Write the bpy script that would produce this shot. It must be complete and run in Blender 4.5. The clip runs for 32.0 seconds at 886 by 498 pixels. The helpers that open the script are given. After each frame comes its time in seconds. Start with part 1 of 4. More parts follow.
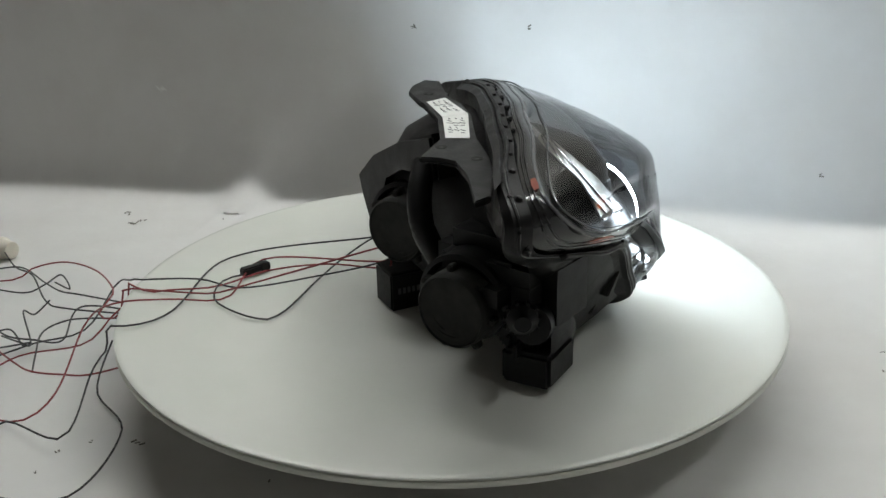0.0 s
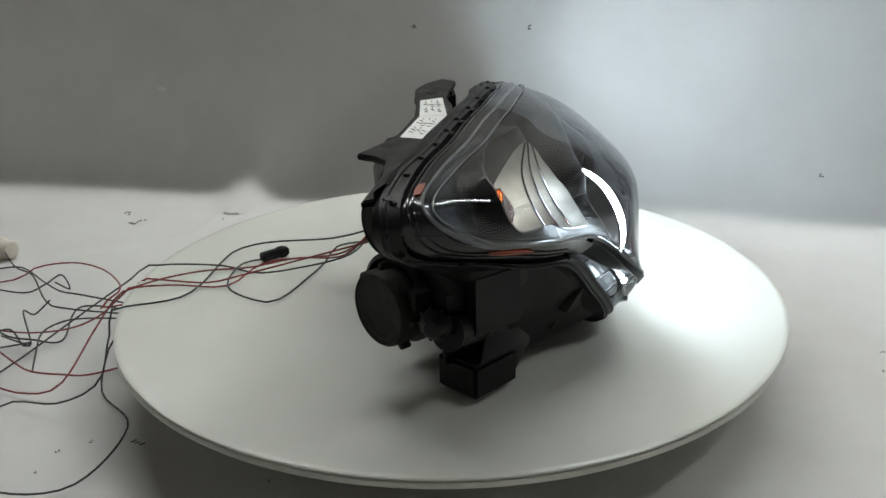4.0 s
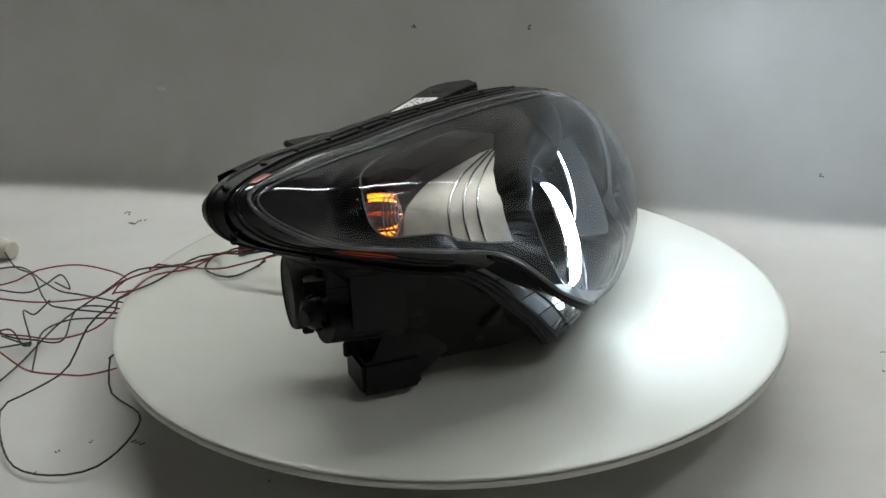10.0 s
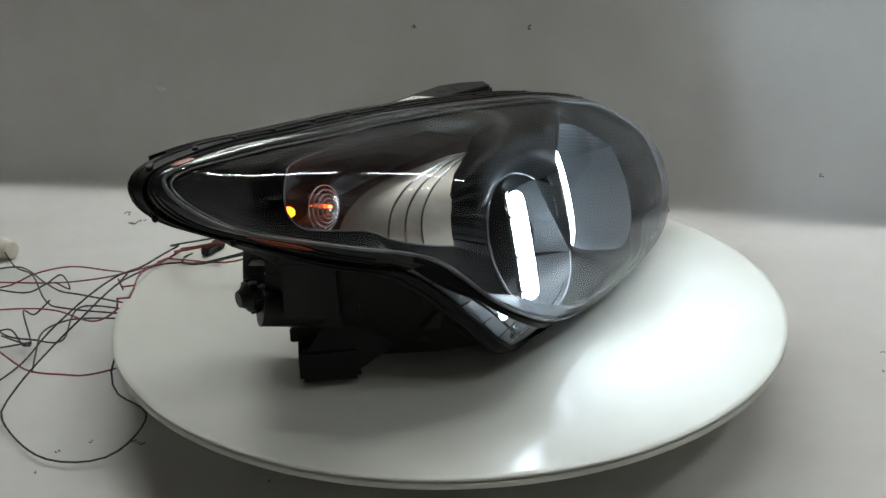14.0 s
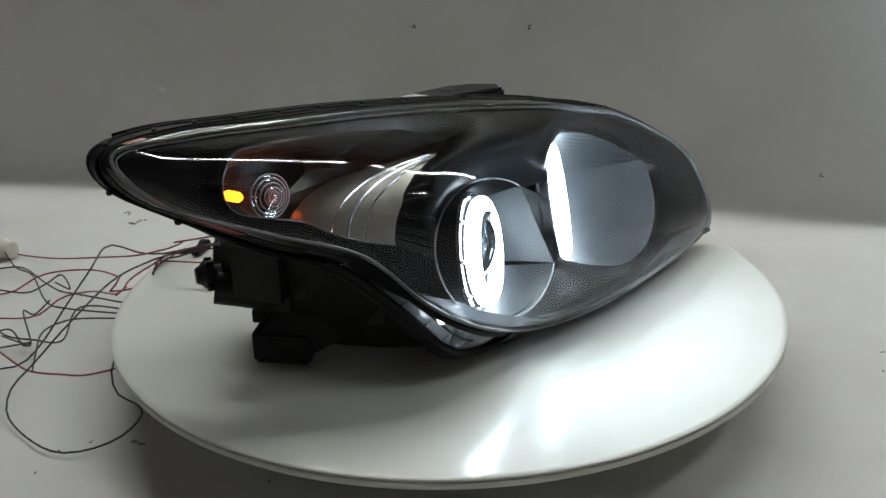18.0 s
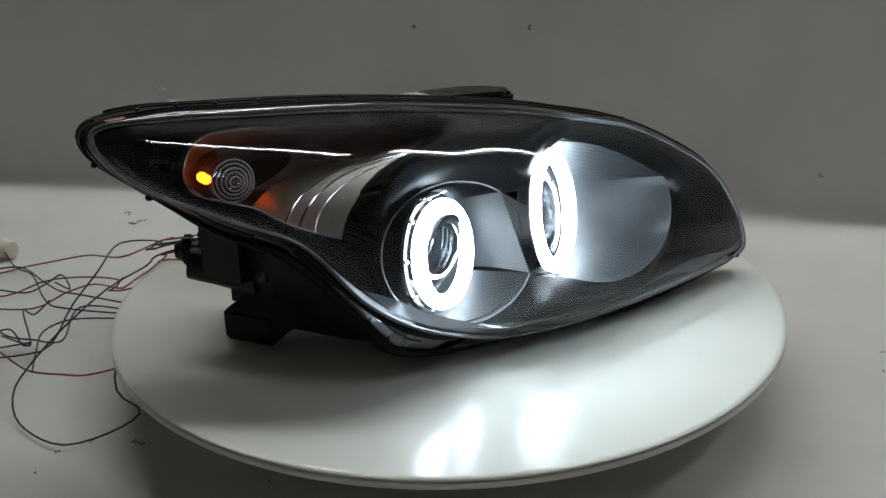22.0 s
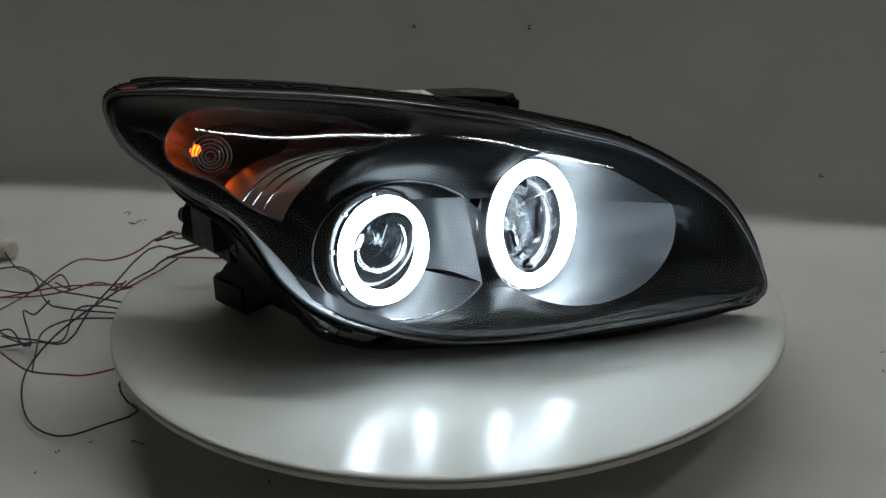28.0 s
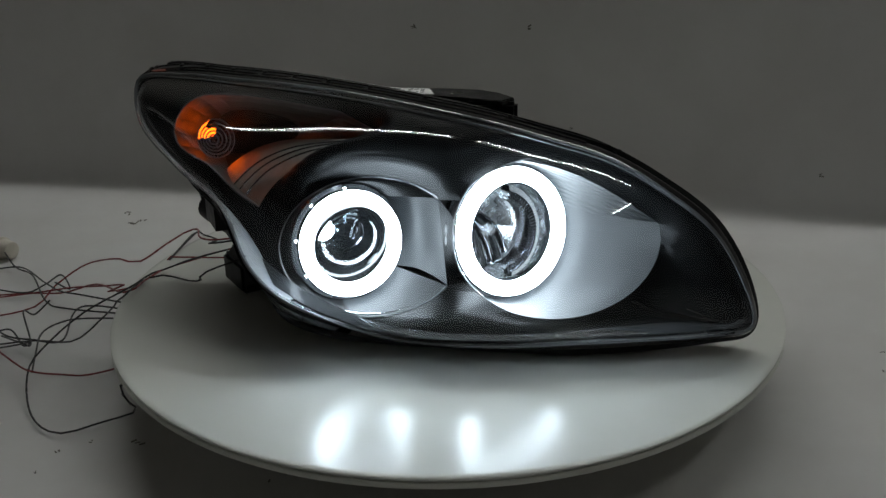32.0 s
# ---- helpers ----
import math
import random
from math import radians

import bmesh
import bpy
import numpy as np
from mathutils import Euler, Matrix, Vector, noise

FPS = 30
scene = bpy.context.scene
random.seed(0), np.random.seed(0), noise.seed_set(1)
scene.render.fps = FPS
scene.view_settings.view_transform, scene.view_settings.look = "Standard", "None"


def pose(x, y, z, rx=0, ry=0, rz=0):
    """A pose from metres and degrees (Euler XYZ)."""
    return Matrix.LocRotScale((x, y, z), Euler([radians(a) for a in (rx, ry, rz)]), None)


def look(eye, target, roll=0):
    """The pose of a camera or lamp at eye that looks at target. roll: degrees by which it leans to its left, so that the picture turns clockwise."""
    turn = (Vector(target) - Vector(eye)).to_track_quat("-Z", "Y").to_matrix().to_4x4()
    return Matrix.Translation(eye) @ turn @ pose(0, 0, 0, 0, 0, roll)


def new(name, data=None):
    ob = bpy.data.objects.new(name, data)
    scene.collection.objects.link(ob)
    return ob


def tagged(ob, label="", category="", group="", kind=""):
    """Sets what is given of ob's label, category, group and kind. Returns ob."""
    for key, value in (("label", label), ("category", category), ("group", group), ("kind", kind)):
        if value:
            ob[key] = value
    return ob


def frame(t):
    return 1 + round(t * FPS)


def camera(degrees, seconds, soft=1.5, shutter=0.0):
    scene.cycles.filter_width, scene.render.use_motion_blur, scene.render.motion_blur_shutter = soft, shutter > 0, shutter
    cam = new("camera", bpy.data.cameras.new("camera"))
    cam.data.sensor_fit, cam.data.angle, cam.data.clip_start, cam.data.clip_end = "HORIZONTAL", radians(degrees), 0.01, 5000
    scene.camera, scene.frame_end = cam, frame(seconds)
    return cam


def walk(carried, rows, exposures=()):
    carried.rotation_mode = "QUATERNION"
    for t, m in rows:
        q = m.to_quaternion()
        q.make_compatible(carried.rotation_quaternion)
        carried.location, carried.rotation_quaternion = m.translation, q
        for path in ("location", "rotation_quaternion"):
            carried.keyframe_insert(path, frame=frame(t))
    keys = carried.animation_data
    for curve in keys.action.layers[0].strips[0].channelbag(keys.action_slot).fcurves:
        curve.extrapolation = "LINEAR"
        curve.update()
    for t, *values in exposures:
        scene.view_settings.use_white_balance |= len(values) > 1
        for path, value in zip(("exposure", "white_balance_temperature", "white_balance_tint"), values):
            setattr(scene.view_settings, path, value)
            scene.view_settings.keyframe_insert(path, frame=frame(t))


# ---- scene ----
# ---------------------------------------------------------------- camera
cam = camera(43.8, 32.0)
EYE = look((0, -0.926, 0.422), (-0.004, 0, 0.043), -1.33)
walk(cam, [(0, EYE), (32, EYE)],
     exposures=[(0, 1.03), (6, 0.93), (13, 0.90), (19, 0.80), (25, 0.15), (28, -0.12), (32, -0.40)])

# the turntable's angle, degrees, second by second
TURN = [(0, 118.21), (4, 102.87), (8, 87.62), (12, 72.53), (16, 57.64), (20, 42.97), (24, 28.52), (28, 14.22), (32, 0.0)]

# ---------------------------------------------------------------- light
world = bpy.data.worlds.new("studio_world")
scene.world = world
world.use_nodes = True
world.node_tree.nodes["Background"].inputs[0].default_value = (0.9, 0.95, 1.0, 1)
world.node_tree.nodes["Background"].inputs[1].default_value = 0.02


# ---------------------------------------------------------------- materials
class Mat:
    """A small builder for node materials."""

    def __init__(self, name):
        self.m = bpy.data.materials.new(name)
        self.m.use_nodes = True
        self.t = self.m.node_tree
        self.t.nodes.clear()
        self.out = self.t.nodes.new("ShaderNodeOutputMaterial")

    def node(self, kind, **inputs):
        n = self.t.nodes.new(kind)
        for k, v in inputs.items():
            self.put(n, k.replace("_", " "), v)
        return n

    def put(self, n, key, v):
        sock = n.inputs[key] if not key.isdigit() else n.inputs[int(key)]
        if isinstance(v, bpy.types.NodeSocket):
            self.t.links.new(v, sock)
        else:
            sock.default_value = v

    def coords(self):
        return self.node("ShaderNodeTexCoord").outputs["Object"]

    def noise(self, scale, detail=4.0, rough=0.55, vec=None):
        n = self.node("ShaderNodeTexNoise", Scale=scale, Detail=detail, Roughness=rough)
        self.put(n, "Vector", vec or self.coords())
        return n.outputs["Fac"]

    def ramp(self, fac, a, b, lo=0.3, hi=0.7):
        r = self.node("ShaderNodeValToRGB")
        r.color_ramp.elements[0].position, r.color_ramp.elements[1].position = lo, hi
        r.color_ramp.elements[0].color = (*a, 1) if not isinstance(a, float) else (a, a, a, 1)
        r.color_ramp.elements[1].color = (*b, 1) if not isinstance(b, float) else (b, b, b, 1)
        self.put(r, "Fac", fac)
        return r.outputs["Color"]

    def bump(self, height, strength=0.2, dist=0.001, normal=None):
        b = self.node("ShaderNodeBump", Strength=strength, Distance=dist)
        self.put(b, "Height", height)
        if normal:
            self.put(b, "Normal", normal)
        return b.outputs["Normal"]

    def done(self, shader):
        self.t.links.new(shader.outputs[0], self.out.inputs["Surface"])
        return self.m


def surface(name, a, b, rough=(0.4, 0.5), scale=40.0, fine=400.0, bump=0.15, dist=0.0006, metal=0.0, spec=0.5, coat=0.0):
    m = Mat(name)
    big, small = m.noise(scale), m.noise(fine, 2.0)
    p = m.node("ShaderNodeBsdfPrincipled", Metallic=metal)
    m.put(p, "Base Color", m.ramp(big, a, b))
    m.put(p, "Roughness", m.ramp(m.noise(scale * 2.3), float(rough[0]), float(rough[1])))
    m.put(p, "Specular IOR Level", spec)
    m.put(p, "Coat Weight", coat)
    m.put(p, "Normal", m.bump(small, bump, dist))
    return m.done(p)


def glowing(name, colour, strength, base=(0.8, 0.8, 0.8)):
    m = Mat(name)
    p = m.node("ShaderNodeBsdfPrincipled", Roughness=0.35)
    m.put(p, "Base Color", (*base, 1))
    m.put(p, "Emission Color", (*colour, 1))
    m.put(p, "Emission Strength", strength)
    return m.done(p)


def clear_plastic(name, tint=(0.93, 0.94, 0.95), rough=0.02, ior=1.5):
    m = Mat(name)
    clear = m.node("ShaderNodeBsdfTransparent", Color=(*tint, 1))
    gloss = m.node("ShaderNodeBsdfGlossy", Roughness=rough)
    fres = m.node("ShaderNodeFresnel", IOR=ior)
    mix = m.node("ShaderNodeMixShader")
    m.put(mix, "0", fres.outputs[0])
    m.put(mix, "1", clear.outputs[0])
    m.put(mix, "2", gloss.outputs[0])
    return m.done(mix)


BLACK_PLASTIC = surface("black_plastic", (0.005, 0.005, 0.0052), (0.009, 0.0088, 0.0088), (0.36, 0.50), 30, 900, 0.25, spec=0.22)
BEZEL_BLACK = surface("bezel_black", (0.0016, 0.0018, 0.0020), (0.0026, 0.0028, 0.0031), (0.32, 0.40), 25, 700, 0.0, spec=0.09)
RUBBER = surface("black_rubber", (0.012, 0.012, 0.011), (0.022, 0.022, 0.019), (0.6, 0.75), 60, 700, 0.3, spec=0.25)
CHROME = surface("chrome", (0.75, 0.77, 0.80), (0.85, 0.86, 0.88), (0.05, 0.10), 30, 300, 0.03, metal=1.0)
SATIN = surface("satin_smoke", (0.0070, 0.0082, 0.0094), (0.0095, 0.0110, 0.0125), (0.42, 0.50), 20, 900, 0.0, metal=0.0, spec=0.3)
GRAIN_SILVER = surface("grained_silver", (0.21, 0.20, 0.178), (0.28, 0.266, 0.238), (0.34, 0.42), 50, 900, 0.6, 0.00012, metal=0.85)
STEEL = surface("screw_steel", (0.35, 0.35, 0.35), (0.5, 0.5, 0.5), (0.25, 0.4), 200, 900, 0.1, metal=1.0)
DISC_WHITE = surface("white_laminate", (0.66, 0.67, 0.62), (0.71, 0.71, 0.67), (0.19, 0.24), 9, 350, 0.015, 0.0004, spec=0.38)
EDGE_WHITE = surface("white_edge_band", (0.58, 0.59, 0.53), (0.66, 0.66, 0.60), (0.35, 0.5), 20, 300, 0.1)
PAPER = surface("label_paper", (0.72, 0.72, 0.70), (0.80, 0.80, 0.78), (0.6, 0.7), 60, 500, 0.1)
INK = surface("label_ink", (0.05, 0.05, 0.06), (0.09, 0.09, 0.10), (0.5, 0.6), 60, 500, 0.1)
WIRE_BLACK = surface("wire_black", (0.012, 0.011, 0.011), (0.02, 0.018, 0.018), (0.4, 0.5), 80, 500, 0.1)
WIRE_RED = surface("wire_red", (0.16, 0.012, 0.012), (0.23, 0.02, 0.02), (0.4, 0.5), 80, 500, 0.1)
HALO = glowing("halo_white", (0.74, 0.89, 1.0), 37.0)
BEAM = glowing("low_beam_source", (0.80, 0.91, 1.0), 50.0)
LENS_CLEAR = clear_plastic("clear_polycarbonate", ior=1.5)
SKIRT_CLEAR = clear_plastic("clear_skirt", (0.85, 0.87, 0.88), 0.05)
SKIRT_GLOW = glowing("position_bulb", (0.80, 0.91, 1.0), 4.0)
AMBER_GLOW = glowing("amber_bulb_glow", (1.0, 0.12, 0.004), 9.0, (0.8, 0.3, 0.05))
PIANO_BLACK = surface("piano_black", (0.012, 0.013, 0.014), (0.018, 0.019, 0.020), (0.08, 0.14), 30, 300, 0.03, spec=0.5)
SMOKE_CHROME = surface("smoked_chrome", (0.20, 0.20, 0.21), (0.27, 0.27, 0.28), (0.12, 0.2), 40, 300, 0.05, metal=1.0)
CAVITY_SMOKE = surface("smoked_silver", (0.075, 0.074, 0.072), (0.105, 0.103, 0.10), (0.38, 0.46), 40, 300, 0.0, metal=0.6)
SILL_SATIN = surface("sill_satin", (0.020, 0.022, 0.024), (0.030, 0.032, 0.035), (0.30, 0.38), 25, 700, 0.0, spec=0.4)
SKIRT_SILVER = surface("skirt_silver", (0.50, 0.52, 0.55), (0.66, 0.68, 0.70), (0.16, 0.26), 60, 400, 0.05, metal=0.5)
SATIN_SILVER = surface("satin_silver", (0.42, 0.43, 0.44), (0.52, 0.53, 0.54), (0.22, 0.30), 60, 400, 0.05, metal=0.8)
EDGE_CLEAR = surface("clear_edge", (0.10, 0.102, 0.106), (0.14, 0.143, 0.148), (0.12, 0.2), 60, 400, 0.05)
AMBER_SIDE = glowing("amber_side_marker", (1.0, 0.10, 0.004), 0.04, (0.08, 0.016, 0.004))
# amber light caught by the lens ridge, put into the material as glow
AMBER_EDGE_LIGHT = glowing("amber_ridge_light", (1.0, 0.10, 0.004), 0.06, (0.05, 0.012, 0.006))
WALL_SMOKE = surface("smoked_lens_wall", (0.010, 0.010, 0.011), (0.018, 0.0175, 0.018), (0.12, 0.24), 18, 500, 0.06, spec=0.38)
GLASS = clear_plastic("projector_glass", (0.8, 0.88, 0.92), 0.01, 1.6)


def backdrop_material():
    m = Mat("backdrop_cloth")
    big, mid = m.noise(2.2, 3.0), m.noise(7.0, 5.0, 0.6)
    p = m.node("ShaderNodeBsdfPrincipled", Roughness=0.7)
    m.put(p, "Base Color", m.ramp(mid, (0.60, 0.585, 0.57), (0.66, 0.65, 0.64)))
    m.put(p, "Specular IOR Level", 0.3)
    n1 = m.bump(big, 0.5, 0.03)
    m.put(p, "Normal", m.bump(m.noise(300, 2.0), 0.15, 0.0006, m.bump(mid, 0.25, 0.006, n1)))
    return m.done(p)


BACKDROP = backdrop_material()
ROOM_PAINT = surface("room_paint", (0.30, 0.285, 0.265), (0.36, 0.345, 0.325), (0.7, 0.8), 3, 80, 0.1)
TUBE_GLOW = glowing("tube_light", (0.97, 1.0, 0.98), 46.0)


# ---------------------------------------------------------------- mesh helpers
def obj(name, bm, material, parent=None, smooth=True, label=""):
    bmesh.ops.recalc_face_normals(bm, faces=bm.faces)
    me = bpy.data.meshes.new(name)
    bm.to_mesh(me)
    bm.free()
    if smooth:
        me.shade_smooth()
        me.set_sharp_from_angle(angle=radians(40))
    me.materials.append(material)
    ob = new(name, me)
    if parent:
        ob.parent = parent
    if label:
        ob["label"] = label
    return ob


def part(name, bm, material, parent, label="", smooth=True):
    return obj(name, bm, material, parent, smooth, label)


def axis_frame(c, az, tilt=0.0):
    """A frame at c whose z points forward: az degrees from -y towards +x; y is up."""
    a = radians(az)
    m = Matrix(((math.cos(a), 0, math.sin(a)), (math.sin(a), 0, -math.cos(a)), (0, 1, 0))).to_4x4()
    return Matrix.Translation(c) @ m @ Matrix.Rotation(radians(tilt), 4, "X")


def lathe(profile, seg=48, m=None, arc=(0, 360), bm=None):
    """Revolve (radius, height) pairs round z."""
    bm = bm or bmesh.new()
    full = abs(arc[1] - arc[0]) >= 360
    n = seg if full else seg + 1
    rings = []
    for r, z in profile:
        ring = []
        for i in range(n):
            a = radians(arc[0] + (arc[1] - arc[0]) * i / seg)
            co = Vector((r * math.cos(a), r * math.sin(a), z))
            ring.append(bm.verts.new(m @ co if m else co))
        rings.append(ring)
    for a, b in zip(rings, rings[1:]):
        for i in range(n if full else n - 1):
            j = (i + 1) % n
            bm.faces.new((a[i], a[j], b[j], b[i]))
    return bm


def disc_lathe(profile, seg=48, m=None):
    """A closed solid of revolution: the profile starts and ends near the axis."""
    bm = lathe(profile, seg, m)
    bm.verts.ensure_lookup_table()
    bm.faces.new([bm.verts[i] for i in range(seg)])
    bm.faces.new([bm.verts[len(bm.verts) - seg + i] for i in range(seg)])
    return bm


def box(size, m=None, bevel=0.0, bm=None):
    own = bm is None
    bm = bm or bmesh.new()
    r = bmesh.ops.create_cube(bm, size=1.0)
    bmesh.ops.scale(bm, vec=size, verts=r["verts"])
    if bevel and own:
        bmesh.ops.bevel(bm, geom=bm.edges[:], offset=bevel, segments=2, affect="EDGES")
        r = {"verts": bm.verts[:]}
    if m:
        bmesh.ops.transform(bm, matrix=m, verts=r["verts"])
    return bm


def spline(points, n, closed=False):
    """A smooth curve through the points, n samples."""
    pts = [Vector(p) for p in points]
    k = len(pts)
    out = []
    for s in range(n):
        u = s / n * k if closed else s / (n - 1) * (k - 1)
        i = min(int(u), k - 1 if closed else k - 2)
        f = u - i
        g = (lambda j: pts[j % k]) if closed else (lambda j: pts[max(0, min(k - 1, j))])
        a, b, c, d = g(i - 1), g(i), g(i + 1), g(i + 2)
        out.append(0.5 * (2 * b + (c - a) * f + (2 * a - 5 * b + 4 * c - d) * f * f + (3 * b - 3 * c + d - a) * f ** 3))
    return out


def tube(points, radius, seg=8, closed=False, bm=None, flat=1.0):
    bm = bm or bmesh.new()
    n = len(points)
    rings = []
    for i, p in enumerate(points):
        a = points[i - 1] if (i or closed) else p
        b = points[(i + 1) % n] if (i < n - 1 or closed) else p
        t = (b - a).normalized()
        u = t.cross(Vector((0, 0, 1)))
        u = u.normalized() if u.length > 1e-4 else Vector((1, 0, 0))
        v = u.cross(t)
        rings.append([bm.verts.new(p + radius * (math.cos(2 * math.pi * k / seg) * u + flat * math.sin(2 * math.pi * k / seg) * v)) for k in range(seg)])
    for i in range(n if closed else n - 1):
        a, b = rings[i], rings[(i + 1) % n]
        for k in range(seg):
            bm.faces.new((a[k], a[(k + 1) % seg], b[(k + 1) % seg], b[k]))
    if not closed:
        bm.faces.new(rings[0])
        bm.faces.new(rings[-1][::-1])
    return bm


def loft(loops, closed=True, bm=None, cap=False):
    bm = bm or bmesh.new()
    rows = [[bm.verts.new(p) for p in loop] for loop in loops]
    for a, b in zip(rows, rows[1:]):
        n = len(a)
        for i in range(n if closed else n - 1):
            j = (i + 1) % n
            bm.faces.new((a[i], a[j], b[j], b[i]))
    if cap:
        bm.faces.new(rows[-1])
    return bm


def plate(outline, z0, z1, m=None, bevel=0.0):
    """A flat plate of the given plan outline between two heights."""
    bm = bmesh.new()
    lo = [bm.verts.new((x, y, z0)) for x, y in outline]
    hi = [bm.verts.new((x, y, z1)) for x, y in outline]
    bm.faces.new(lo[::-1])
    bm.faces.new(hi)
    n = len(lo)
    for i in range(n):
        j = (i + 1) % n
        bm.faces.new((lo[i], lo[j], hi[j], hi[i]))
    if bevel:
        bmesh.ops.bevel(bm, geom=bm.edges[:], offset=bevel, segments=2, affect="EDGES")
    if m:
        bmesh.ops.transform(bm, matrix=m, verts=bm.verts[:])
    return bm


def smooth01(x):
    x = max(0.0, min(1.0, x))
    return x * x * (3 - 2 * x)


def lerp(xs, ys, x):
    return float(np.interp(x, xs, ys))


# ---------------------------------------------------------------- the studio corner
FLOOR_Z = -0.075
WALL_TURN = -11.5
wall_frame = Matrix.Translation((0, 0.445, 0)) @ Matrix.Rotation(radians(WALL_TURN), 4, "Z")


def build_backdrop():
    # one white sheet: it lies on the ground and sweeps up the wall
    bm = bmesh.new()
    prof = [(-2.0, 0.0), (-1.6, 0), (-1.0, 0), (-0.7, 0), (-0.5, 0), (-0.35, 0), (-0.25, 0), (-0.16, 0.0), (-0.08, 0.0), (-0.05, 0.003), (-0.03, 0.010), (-0.016, 0.022),
            (-0.007, 0.038), (-0.002, 0.06), (0.002, 0.1), (0.002, 0.15), (0.001, 0.2), (0.0, 0.25), (0.0, 0.3), (0.001, 0.35), (0.004, 0.40)]
    xs = [-2.1 + 1.2 * i / 30 for i in range(30)] + [-0.9 + 1.8 * i / 180 for i in range(180)] + [0.9 + 1.5 * i / 30 for i in range(31)]
    rows = []
    for d, h in prof:
        row = []
        for x in xs:
            w = noise.noise((x * 2.1, h * 1.7, 3.1)) * 0.012 * smooth01(h / 0.3) + noise.noise((x * 5, h * 5 + d * 3, 7.7)) * 0.003
            w -= 0.035 * math.exp(-((x + 0.27 - h * 0.3) / 0.035) ** 2 - (h / 0.07) ** 2) * (1 if h > 0 else 0)
            w += 0.02 * math.exp(-((x + 0.20 - h * 0.55) / 0.06) ** 2) * smooth01(h / 0.05) * smooth01((0.3 - h) / 0.2)
            w += 0.016 * noise.noise((x * 3.4, 0.3, 5.2)) * math.exp(-(h / 0.07) ** 2) * smooth01((d + 0.12) / 0.08)
            lift = 0.004 * max(0, noise.noise((x * 3.2, d * 3.2, 1.0))) * (1 if -0.5 < d < 0.001 else 0)
            row.append(bm.verts.new(wall_frame @ Vector((x, d + w, FLOOR_Z + h + lift))))
        rows.append(row)
    for a, b in zip(rows, rows[1:]):
        for i in range(len(xs) - 1):
            bm.faces.new((a[i], a[i + 1], b[i + 1], b[i]))
    ob = obj("backdrop", bm, BACKDROP)
    return tagged(ob, "creased white cloth backdrop sweeping from ground up the wall", "backdrop", kind="structure")


build_backdrop()


def build_room():
    for name, size, at in (("wall_back", (5.2, 0.1, 2.8), (0, 1.75, 1.25)), ("wall_front", (5.2, 0.1, 2.8), (0, -2.85, 1.25)),
                           ("wall_west", (0.1, 4.5, 2.8), (-2.65, -0.55, 1.25)), ("wall_east", (0.1, 4.5, 2.8), (2.65, -0.55, 1.25)),
                           ("ceiling", (5.4, 4.7, 0.1), (0, -0.55, 2.7)), ("ground", (5.4, 4.7, 0.1), (0, -0.55, -0.16))):
        tagged(obj(name, box(size, Matrix.Translation(at)), ROOM_PAINT, smooth=False), "plain grey painted studio " + name.split("_")[0],
               name.split("_")[0], kind="structure")


build_room()


def ceiling_light(at, length, turn):
    root = tagged(new("ceiling_light"), "unseen white fluorescent tube light hanging over the set", "lamp", group="ceiling tube lights")
    root.matrix_basis = Matrix.Translation(at) @ Matrix.Rotation(radians(turn), 4, "Z")
    part("fixture", box((length + 0.06, 0.09, 0.04), Matrix.Translation((0, 0, 0.04)), 0.004), EDGE_WHITE, root)
    part("tube", tube([Vector((-length / 2, 0, 0)), Vector((0, 0, 0)), Vector((length / 2, 0, 0))], 0.016, 12), TUBE_GLOW, root)
    for x in (-0.4 * length, 0.4 * length):
        part("hanger", tube([Vector((x, 0, 0.05)), Vector((x, 0, 1.0)), Vector((x, 0, 2.66 - at[2]))], 0.004, 8), STEEL, root)
    return root


ceiling_light((-0.40, 0.635, 1.42), 0.97, WALL_TURN)
ceiling_light((0.62, 0.43, 1.42), 0.82, WALL_TURN)
# added fill tube, out of view: lifts the right wall and floor
ceiling_light((1.25, -0.75, 1.95), 0.72, 80)


# ---------------------------------------------------------------- the turntable
def build_turntable():
    root = tagged(new("turntable_disc"), "round white laminate turntable disc with a pale edge", "turntable")
    R = 0.30
    OFF = Matrix.Translation((-0.0014, -0.0011, 0))
    part("disc_top", disc_lathe([(0.002, -0.004), (R - 0.002, -0.004), (R, -0.002), (R, -0.0008), (R - 0.0012, 0.0), (R - 0.005, 0.0)] + [(0.002, 0.0)], 160, OFF), DISC_WHITE, root)
    part("edge_band", lathe([(R - 0.004, -0.0042), (R - 0.0006, -0.0042), (R + 0.0002, -0.0052), (R + 0.0002, -0.0082), (R - 0.001, -0.0092), (R - 0.02, -0.0092), (0.05, -0.0092)], 160, OFF), EDGE_WHITE, root)
    base = tagged(new("motor_unit"), "dark round motor unit under the white turntable", "motor")
    part("motor_case", disc_lathe([(0.002, FLOOR_Z + 0.006), (0.12, FLOOR_Z + 0.006), (0.125, FLOOR_Z + 0.01), (0.12, -0.02), (0.05, -0.012), (0.002, -0.012)], 64), BLACK_PLASTIC, base)
    for k in range(4):
        a = radians(77 + 90 * k)
        part("foot", disc_lathe([(0.001, FLOOR_Z), (0.012, FLOOR_Z), (0.012, FLOOR_Z + 0.012), (0.001, FLOOR_Z + 0.012)], 20,
                                Matrix.Translation((0.105 * math.cos(a), -0.105 * math.sin(a), 0))), RUBBER, base)
    return root


turntable = build_turntable()

